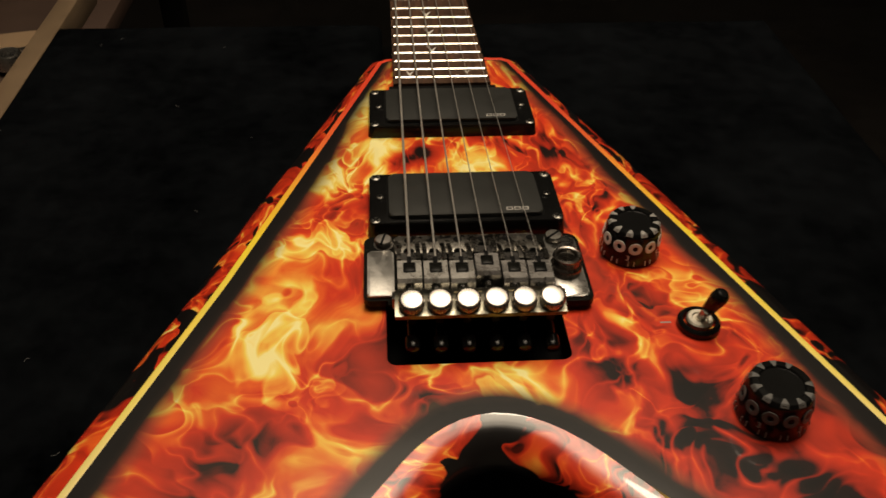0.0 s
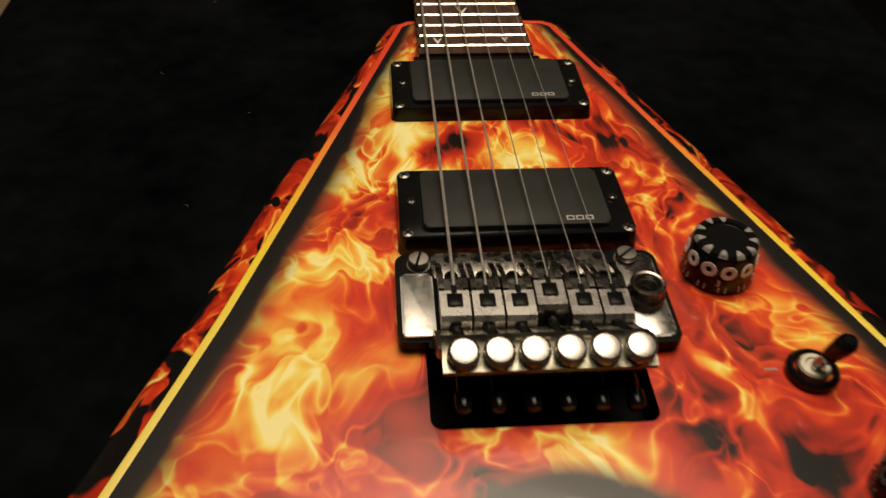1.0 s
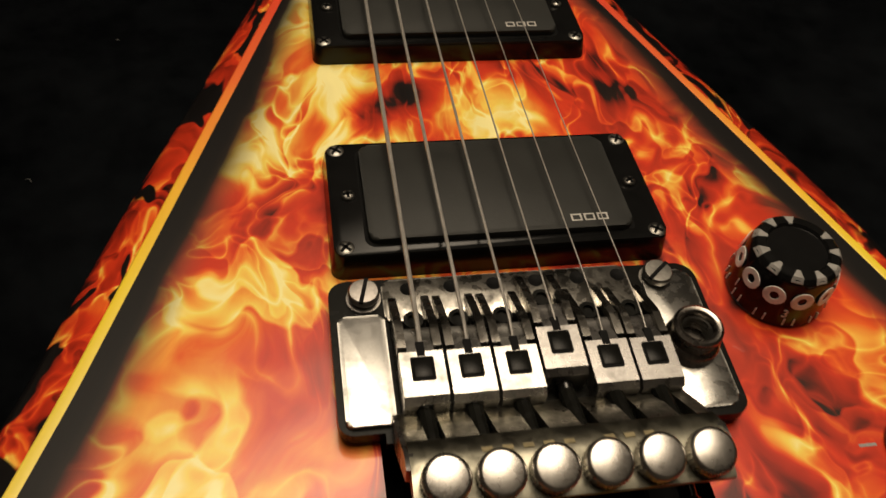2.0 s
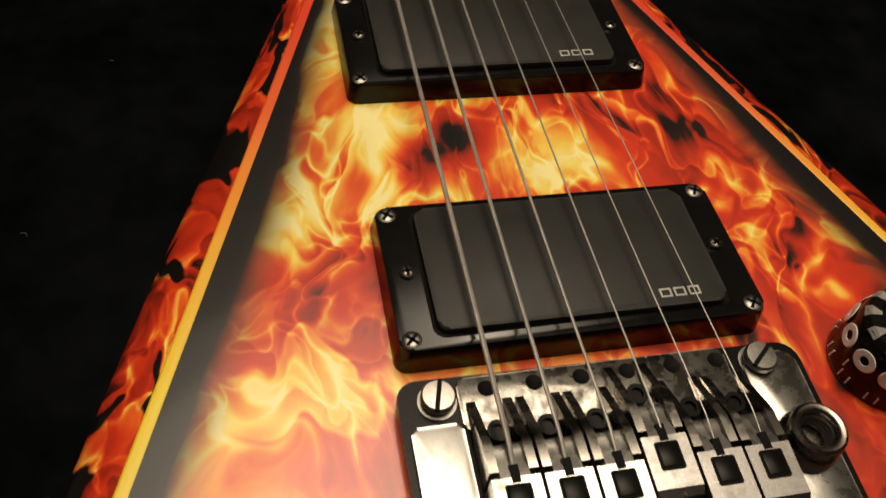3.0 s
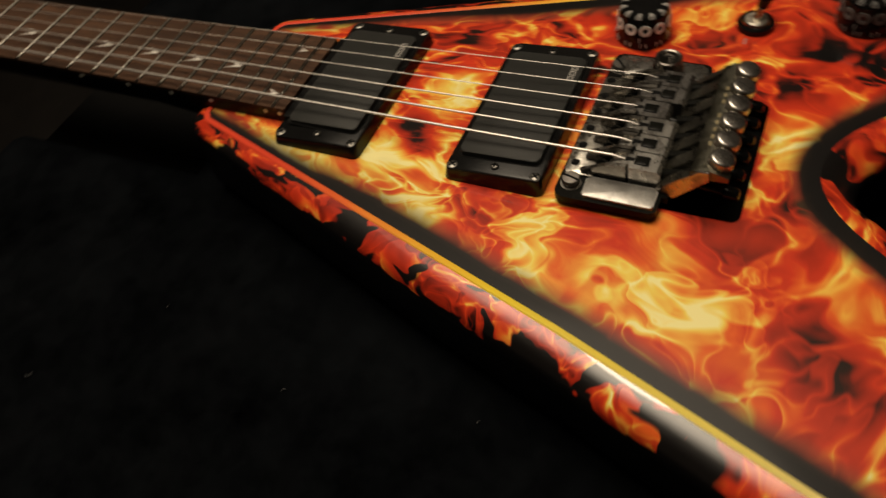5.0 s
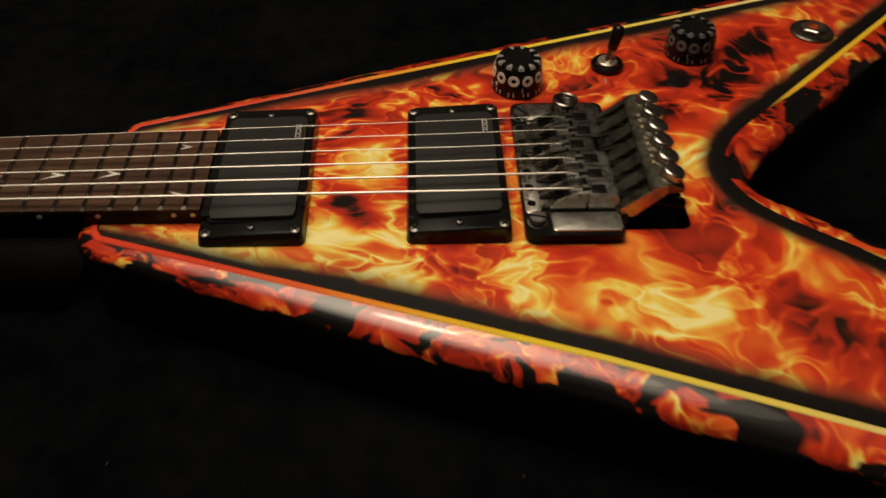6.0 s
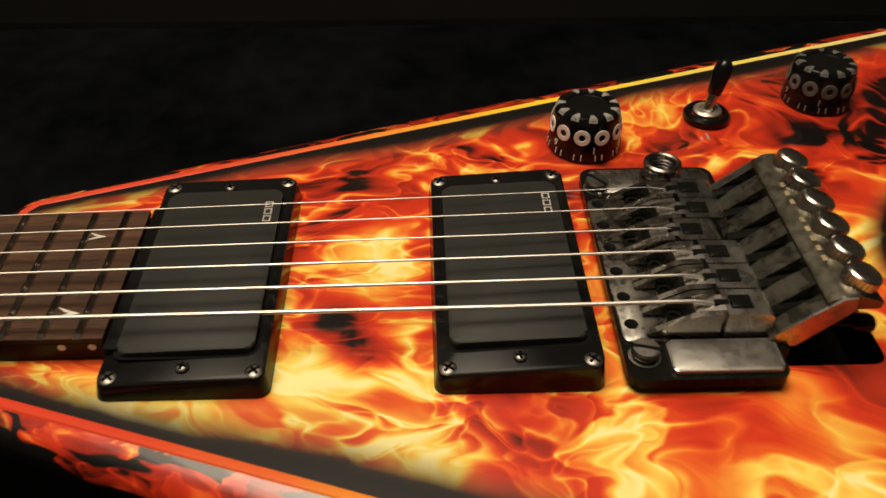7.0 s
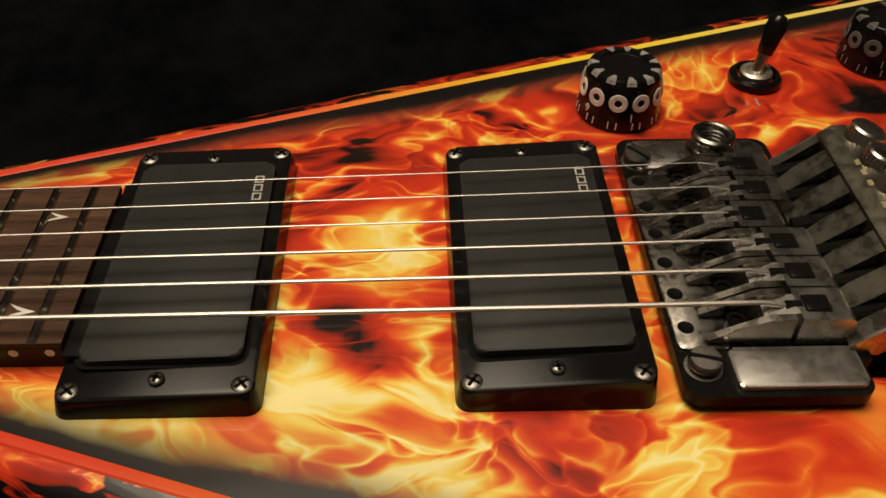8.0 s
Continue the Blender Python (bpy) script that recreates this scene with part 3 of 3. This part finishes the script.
def neck():
    y0, y1 = 108.5, 602.0
    pts = [(mid(y0) - half(y0) - 3.4, y0), (mid(y0) + half(y0) + 3.4, y0), (mid(y1) + half(y1) + 3.4, y1), (mid(y1) - half(y1) - 3.4, y1)]
    board = part("fretboard", bevelled(prism(pts, Z0 + 6.6, Z0 + FB_TOP), 0.5, 2), M_WOOD, guitar, "dark rosewood fretboard")
    bm = bmesh.new()
    rings = []
    for y in [109 + 41 * k for k in range(13)]:
        w = half(y) + 3.5
        deep = 22 if y > 175 else 30
        ring = [bm.verts.new((mid(y) + w * math.cos(math.pi * k / 14), y, Z0 + 6.6 - (deep * math.sin(math.pi * k / 14) ** 0.7 if 0 < k < 14 else 0))) for k in range(15)]
        rings.append(ring)
    for a, b in zip(rings, rings[1:]):
        for k in range(14):
            bm.faces.new((a[k], a[k + 1], b[k + 1], b[k]))
        bm.faces.new((a[14], a[0], b[0], b[14]))
    bm.faces.new(rings[0])
    bm.faces.new(rings[-1])
    part("neck", bm, M_NECK, guitar, "black painted neck")
    for k in range(1, 25):
        y = fret_y(k)
        w = half(y) + 3.5
        prof = [(-1.15, 0), (-0.85, 0.75), (0, 1.15), (0.85, 0.75), (1.15, 0)]
        f = bmesh.new()
        ends = [[f.verts.new((mid(y) + s * (w - (1.3 if z > 0.5 else 0)), y + d, Z0 + FB_TOP - 0.1 + z)) for d, z in prof] for s in (-1, 1)]
        for i in range(4):
            f.faces.new((ends[0][i], ends[0][i + 1], ends[1][i + 1], ends[1][i]))
        f.faces.new(ends[0])
        f.faces.new(ends[1][::-1])
        part("fret", f, M_FRET, board, "nickel fret")
    for k in (24.35, 23.5, 20.5, 18.5, 16.5, 14.5):
        y = fret_y(k)
        part("side_dot", lathe([(1.1, -0.2), (1.1, 0.15), (0, 0.15)], at(mid(y) - half(y) - 3.4, y, Z0 + 5.2, 0, -90, 0), 10), M_PEARL, board)

    def chevron(x, y, s):
        z0, z1 = Z0 + FB_TOP - 0.2, Z0 + FB_TOP + 0.12
        pts = [(0, -5.2), (1.1, -2.0), (3.3, 3.2), (0.9, 0.4), (0.1, -1.4), (-0.9, 1.2), (-3.2, 5.4), (-1.6, -0.6)]
        a = prism([(x + s * u, y + s * w) for u, w in pts], z0, z1)
        part("inlay", a, M_PEARL, board, "pearl arrow inlay")
    chevron(12.6, 122.0, 0.62)
    chevron(-20.4, 121.0, 0.78)
    for k in (21, 19, 17, 15, 12):
        chevron(mid(fret_y(k)) - 3.0, (fret_y(k) + fret_y(k - 1)) / 2, 1.0)
    part("end_block", box(mid(106) - 30.2, mid(106) + 30.2, 103.0, 108.3, Z0 + 0.1, Z0 + 6.9, 0.4), M_HOLE, guitar, "black block at the fretboard end")
    part("nut", box(mid(602) - 21, mid(602) + 21, 600, 608, Z0 + 2, Z0 + 13.5, 1), M_DARK, guitar, "dark locking nut")
    # headstock beyond the nut
    head = [(mid(608) - 21, 600), (mid(608) + 21, 600), (mid(608) + 34, 640), (mid(608) + 8, 800), (mid(608) - 2, 800), (mid(608) - 34, 640)]
    part("headstock", prism(head, Z0 - 12, Z0 + 3, 1.5), M_BLACK, guitar, "black pointed headstock")


neck()

GAUGE = [0.60, 0.48, 0.37, 0.25, 0.19, 0.155]


def string(k):
    u = -1 + 2 * k / 5
    ys = [SADDLE - 9, SADDLE - 3, SADDLE, SADDLE + 8, 0, 86, 200, 400, 602]
    zs = [z - 0.33 * k for z in (12.8, 14.2, 14.7, 14.6, 14.0, 13.2, 12.1, 11.2, 10.8)]
    pts = [(mid(y) + u * half(y), y, Z0 + z) for y, z in zip(ys, zs)]
    label = "wound steel string" if k < 3 else "plain steel string"
    s = part("string", tube(pts, GAUGE[k], 8), M_STRING, guitar, label)
    if k < 3:
        # windings that show near the saddle
        bm = bmesh.new()
        y, last = SADDLE + 1.0, None
        while y < 205:
            z = np.interp(y, ys, zs)
            for r, d in ((GAUGE[k] - 0.04, 0.0), (GAUGE[k] + 0.05, 0.32)):
                ring = [bm.verts.new((mid(y) + u * half(y) + r * math.cos(math.pi * q / 4), y + d, Z0 + z + r * math.sin(math.pi * q / 4))) for q in range(8)]
                if last:
                    for q in range(8):
                        bm.faces.new((last[q], last[(q + 1) % 8], ring[(q + 1) % 8], ring[q]))
                last = ring
            y += 0.64
        part("winding", bm, M_STRING, s, "fine steel winding")


for k in range(6):
    string(k)


# ---------------------------------------------------------------- knobs, switch and socket
def knob(x, y, turn, faded):
    white = M_WHITE if not faded else M_GREY
    prof = [(12.8, 0), (13.1, 0.6), (13.1, 2), (12.2, 9), (11.6, 14.5), (11.0, 16.4), (10.4, 16.9), (8.2, 17.0), (7.6, 16.2), (0, 16.0)]
    body = part("knob", lathe(prof, at(x, y, Z0, 0, 0, turn), 48), M_PLASTIC, guitar, "black plastic control knob with worn white numbers")

    def on_side(a, h):
        """A place on the knob's flank at angle a and height h."""
        r = 13.15 - (h - 2) * 0.107
        return at(x, y, Z0, 0, 0, turn + a) @ at(r, 0, h, 0, 83, 0)
    for k in range(10):
        a = 33.0 * k
        big = lathe([(1.15, 0.0), (1.3, 0.2), (2.75, 0.2), (2.9, 0.0)], on_side(a, 10.2) @ Matrix.Diagonal((1.0, 1.0, 1, 1)), 18)
        part("painted_ring", big, white if not faded else M_FAINT, body, "worn white ring")
        wedge = prism([(7.9, -0.45), (10.3, -1.35), (10.3, 1.35), (7.9, 0.45)], 16.4, 17.1, 0.08, at(x, y, Z0, 0, 0, turn + a + 16))
        part("painted_tick", wedge, M_GREY if not faded else M_FAINT, body, "worn pale wedge")
        rim = prism([(10.35, -1.4), (11.35, -1.5), (11.35, 1.5), (10.35, 1.4)], -0.1, 0.12, 0.04)
        for v in rim.verts:      # lies on the rounded shoulder
            v.co.z += 17.0 - 1.15 * max(0.0, v.co.x - 10.3) ** 1.4
        rim.transform(at(x, y, Z0, 0, 0, turn + a + 16))
        part("painted_tick", rim, M_GREY if not faded else M_FAINT, body)
        ticks = joined(*(box(-1.1, 1.1, -0.16, 0.16, -0.05, 0.2, 0, on_side(a + d, 2.6)) for d in (-9, 2)))
        part("scale_tick", ticks, white, body)
        if k % 2 == 0:
            digit(str((k - 3) % 10), on_side(a - 12, 5.4) @ at(0, 0, 0.12, 0, 0, 90), 3.6, white, body)


def digit(text, m, size, material, parent):
    cu = bpy.data.curves.new("numeral", "FONT")
    cu.body, cu.size, cu.extrude, cu.align_x, cu.align_y = text, size, 0.06, "CENTER", "CENTER"
    cu.resolution_u = 2
    tmp = new("numeral", cu)
    me = bpy.data.meshes.new_from_object(tmp)
    bpy.data.objects.remove(tmp)
    bpy.data.curves.remove(cu)
    bm = bmesh.new()
    bm.from_mesh(me)
    bpy.data.meshes.remove(me)
    bm.transform(m)
    part("numeral", bm, material, parent, "white number " + text)


M_FAINT = worn("rubbed_print", (0.09, 0.088, 0.085), 0.6, vary=0.4, scale=900)
M_GREY = worn("faded_print", (0.26, 0.25, 0.235), 0.6, vary=0.3, scale=900)
knob(72.0, -34.8, 65, False)
knob(101.6, -130.7, 40, True)


M_NUT = worn("bright_nut_steel", (0.75, 0.70, 0.60), 0.42, 1.0, vary=0.2, scale=900)


def toggle():
    x, y = 88.8, -84.0
    base = part("toggle_switch", lathe([(8.4, 0), (8.8, 1.0), (8.6, 2.6), (7.6, 3.6), (6.9, 3.6), (6.4, 3.2)], at(x, y, Z0), 32), M_PLASTIC, guitar, "toggle switch with black tip")
    part("nut", lathe([(5.4, 2.6), (5.4, 4.0), (4.7, 4.6), (3.3, 4.6), (2.8, 3.9), (0, 3.9)], at(x, y, Z0), 24), M_NUT, base, "bright steel nut")
    lean = at(x, y, Z0 + 3.5) @ at(0, 0, 0, 14, 13, 0)
    part("stem", lathe([(1.9, 0), (1.9, 9)], lean, 16), M_STEEL, base, "steel stem")
    part("tip", lathe([(2.3, 6.5), (2.7, 7.0), (3.0, 11), (3.5, 15.5), (3.2, 18.0), (2.0, 19.4), (0, 19.9)], lean, 20), M_PLASTIC, base, "black plastic tip")
    part("position_mark", box(74.0, 78.5, -81.9, -81.1, Z0 - 0.1, Z0 + 0.05), M_GREY, guitar, "short pale mark")


toggle()


def socket():
    x, y = 122.6, -205.7
    plate = part("output_socket", lathe([(12, 0), (12, 1.0), (11.2, 1.8), (7.2, 1.8)], at(x, y, Z0), 32), M_DARK, guitar, "dark metal cable socket")
    part("nut", lathe([(7.0, 1.4), (7.0, 3.6), (6.2, 4.2), (4.0, 4.2), (4.0, -4), (0, -4)], at(x, y, Z0), 6), M_CHROME, plate, "chrome hex nut")


socket()


# ---------------------------------------------------------------- locking tremolo
def tremolo():
    def corner(cx, cy, r, a0):
        return [(cx + r * math.cos(radians(a0 + 18 * q)), cy + r * math.sin(radians(a0 + 18 * q))) for q in range(6)]
    plate_pts = corner(-42.5, -66.0, 3.5, 180) + [(-36, -69.5), (-36, -72), (33, -72), (35, -73)] + corner(44.5, -69.0, 4.0, 270) + corner(43.5, -33.5, 5.0, 0) + corner(-41.5, -32.0, 4.5, 90)
    root = part("tremolo_bridge", bevelled(prism(plate_pts, Z0 + 2.4, Z0 + 5.6), 0.8, 2), M_PLATE, guitar, "locking tremolo bridge of worn black chrome")
    # bright worn plate on the bass flank and the front strip with screw holes
    part("flank", prism(rounded(-44.4, -33.2, -68.0, -39.0, 1.5), Z0 + 4.6, Z0 + 7.0, 0.8), M_BRIGHT, root, "bright polished flank")
    part("flank", prism(rounded(33.5, 46.8, -71.0, -31.0, 3), Z0 + 5.0, Z0 + 6.2, 0.5), M_CHROME, root, "dull stained flank")
    part("front_strip", prism(rounded(-33.0, 30.0, -41.0, -28.5, 2), Z0 + 5.0, Z0 + 6.4, 0.4), M_GRIME, root, "stained front strip")
    for k in range(6):
        x = -27 + 10.8 * k
        # flat black disc: the hole's inner shade is only its colour
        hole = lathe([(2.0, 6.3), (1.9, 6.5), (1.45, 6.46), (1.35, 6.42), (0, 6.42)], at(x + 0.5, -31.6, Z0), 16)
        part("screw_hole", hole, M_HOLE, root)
    for x, y in ((-37.5, -33.0), (37.5, -33.0)):
        stud = part("pivot_stud", lathe([(4.3, 1), (4.3, 5.75), (2.9, 5.9), (2.9, 6.8), (3.7, 7.0), (3.8, 7.3), (3.8, 8.4), (3.4, 8.9), (0, 9.1)], at(x, y, Z0), 24), M_SCREW if x < 0 else M_DULL, root, "slotted steel pivot stud")
        # black bar laid on for the shade inside the slot
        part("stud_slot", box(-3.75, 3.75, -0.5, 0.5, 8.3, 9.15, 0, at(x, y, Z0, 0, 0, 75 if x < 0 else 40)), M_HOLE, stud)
    for k in range(6):
        saddle(root, k)
    tuner_bar(root)
    arm = part("arm_socket", lathe([(6.6, 5), (6.8, 6), (6.8, 9.0), (6.5, 9.6), (5.7, 10.2), (5.6, 12.2), (6.0, 12.6), (6.2, 13.3), (6.0, 14.2), (5.3, 14.7), (4.5, 14.6), (3.9, 14.1), (3.7, 13.4), (3.7, 8), (0, 8)], at(39.2, -54.0, Z0), 32), M_ARM, root, "round threaded arm socket")
    part("thread", joined(*(lathe([(3.75, z), (3.3, z + 0.4), (3.75, z + 0.8)], at(39.2, -54.0, Z0), 24) for z in (8.6, 9.8, 11.0, 12.2))), M_DULL, arm)


def saddle(root, k):
    x = -27 + 10.8 * k
    s = 4.6 if k == 3 else 0.0
    m = M_CHROME if k < 3 else M_SADDLE
    y1 = -38.0 + s   # front foot

    def slab(xa, xb, side, bev):
        bm = bmesh.new()
        a = [bm.verts.new((xa, y, Z0 + z)) for y, z in side]
        c = [bm.verts.new((xb, y, Z0 + z)) for y, z in side]
        n = len(side)
        bm.faces.new(a)
        bm.faces.new(c[::-1])
        for i in range(n):
            bm.faces.new((a[i], a[(i + 1) % n], c[(i + 1) % n], c[i]))
        return bevelled(bm, bev, 2)
    # the lock block with its stepped shoulders, the string crown in the middle, two legs that reach forward
    e = y1 - 29.5
    main = slab(x - 3.0, x + 3.0, [(y1 - 8, 6.3), (y1 - 8, 9.6), (y1 - 9.5, 12.6), (y1 - 11, 13.0), (y1 - 13, 13.0), (y1 - 16, 14.4), (e + 1.5, 14.2), (e, 13.0), (e, 6.3)], 0.5)
    rear = slab(x - 4.95, x + 4.95, [(y1 - 17, 6.3), (y1 - 17, 14.5), (e + 1.4, 14.3), (e - 0.1, 13.0), (e - 0.1, 6.3)], 0.6)
    sad = part("saddle", joined(main, rear), m, root, "chrome string saddle")
    for sx in (-1, 1):
        xa, xb = sorted((x + sx * 3.05, x + sx * 4.95))
        leg = slab(xa, xb, [(y1 + 2.6, 7.2), (y1 + 2.9, 8.0), (y1 - 1.0, 10.0), (y1 - 8.5, 13.7), (y1 - 10, 14.2), (y1 - 15.6, 14.4), (y1 - 15.9, 6.2), (y1 - 7.5, 6.2), (y1 - 4.0, 7.4)], 0.35)
        part("leg", leg, M_HORN, sad, "tarnished curved leg of the saddle")
    # solid black pieces for the shade in the groove and round the clamp block
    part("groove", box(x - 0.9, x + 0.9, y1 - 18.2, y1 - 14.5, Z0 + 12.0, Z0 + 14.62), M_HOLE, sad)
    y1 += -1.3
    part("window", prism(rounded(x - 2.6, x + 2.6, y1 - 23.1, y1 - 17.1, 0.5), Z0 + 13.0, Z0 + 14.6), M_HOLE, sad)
    part("clamp_block", box(x - 2.3, x + 2.3, y1 - 22.6, y1 - 17.4, Z0 + 13, Z0 + 14.9, 0.5), M_PLATE, sad, "dark string clamp block")
    part("saddle_screw", lathe([(2.4, 5.8), (2.4, 9.2), (1.4, 9.2), (1.3, 8.4), (0, 8.4)], at(x + 0.3, y1 - 3.4, Z0), 16), M_PLATE, sad, "dark hex saddle screw")
    # long string-lock screw at the back
    sad.location.z = -0.33 * k * U
    part("lock_screw", joined(tube([(x, y1 - 27, Z0 + 9.4), (x, -94, Z0 + 5.6)], 1.9, 12), tube([(x, -91, Z0 + 5.9), (x, -92, Z0 + 5.8), (x, -96.2, Z0 + 5.3), (x, -97.4, Z0 + 5.2), (x, -97.9, Z0 + 5.1)], [2.2, 3.0, 3.0, 2.4, 1.2], 14)), M_PLASTIC, sad, "dark long lock screw")


def tuner_bar(root):
    """The raised rear comb that holds six fine tuners."""
    x0, x1 = -33.5, 31.5
    pts = [(-66.0, 5.6), (-66.0, 8.0), (-82.5, 21.5), (-86.0, 22.5), (-93.5, 15.5), (-92.0, 12.5), (-86.0, 17.6), (-70.0, 5.6)]

    def slab(xa, xb, side):
        bm = bmesh.new()
        a = [bm.verts.new((xa, y, Z0 + z)) for y, z in side]
        b = [bm.verts.new((xb, y, Z0 + z)) for y, z in side]
        n = len(side)
        bm.faces.new(a)
        bm.faces.new(b[::-1])
        for i in range(n):
            bm.faces.new((a[i], a[(i + 1) % n], b[(i + 1) % n], b[i]))
        return bm
    top = [(-79.0, 15.2), (-79.0, 19.6), (-80.2, 20.4), (-85.6, 22.0), (-93.6, 19.4), (-93.2, 17.4), (-85.5, 17.0)]
    bar = part("tuner_bar", bevelled(slab(x0, x1, top), 0.7, 2), M_DARK, root, "dark worn fine-tuner bar")
    for k in range(7):
        xc = -32.4 + 10.8 * k
        xa, xb = max(x0, xc - 3.5), min(x1, xc + 3.5)
        rib = slab(xa, xb, [(-66.5, 5.4), (-66.5, 8.0), (-80.0, 19.4), (-81.5, 16.5), (-71.0, 5.4)])
        part("comb_rib", bevelled(rib, 0.4, 1), M_COMB, bar, "worn rib")
    for s, x in ((-1, x0), (1, x1)):
        cheek = slab(x - 0.9, x + 0.9, [(-66.5, 5.0), (-66.5, 8.0), (-82.5, 21.2), (-86, 21.6), (-86.5, 17.5), (-74.0, 5.0)])
        part("cheek", bevelled(cheek, 0.3, 1), M_SADDLE, bar, "polished end cheek")
    for k in range(6):
        x = -27.2 + 10.7 * k
        tilt = at(x, -88.2, Z0 + 18.8, 15, 0, 0)
        turned = lathe([(2.2, -4), (2.2, 1.2), (4.5, 1.4), (4.8, 1.8), (4.9, 2.1), (4.9, 5.2), (4.8, 5.5), (4.4, 6.0), (3.9, 6.2), (0, 6.25)], None, 64)
        for v in turned.verts:      # knurled rim
            if 4.85 < math.hypot(v.co.x, v.co.y) and round(math.atan2(v.co.y, v.co.x) * 32 / math.pi) % 2:
                v.co.x, v.co.y = v.co.x * 0.94, v.co.y * 0.94
        turned.transform(tilt)
        part("fine_tuner", turned, M_STEEL, bar, "bright knurled fine-tuner screw")
        lever = tube([(x, -66, Z0 + 9.5), (x, -80, Z0 + 13), (x, -90, Z0 + 13)], [2.0, 1.9, 1.6], 10)
        part("lever", lever, M_PLATE, bar)
    for k in range(9):
        if k == 5:
            continue
        x = -18 + 4.2 * k
        m = at(x, -83.2, Z0 + 21.45, -17.6, 0, 0)
        part("engraved_mark", box(-1.1, 1.1, -0.6, 0.6, -0.05, 0.08, 0, m), M_BRASS, bar, "worn brassy engraved bar")


M_GRIME = stained("grimy_chrome", (0.42, 0.40, 0.36), 0.2, 0.6, 0.22)
M_SADDLE = stained("smoked_chrome", (0.46, 0.44, 0.42), 0.24, 0.44, 0.4)
M_BRIGHT = stained("polished_chrome", (0.74, 0.72, 0.68), 0.30, 0.5)
M_HORN = stained("tarnished_steel", (0.54, 0.51, 0.46), 0.17, 0.42)
M_ARM = stained("smoky_dark_chrome", (0.32, 0.29, 0.26), 0.2, 0.4)
M_COMB = stained("tarnished_black_chrome", (0.30, 0.285, 0.24), 0.26, 0.6, 0.2)
M_BRASS = worn("worn_brass_mark", (0.30, 0.25, 0.14), 0.5, 0.3, vary=0.4, scale=800)
tremolo()
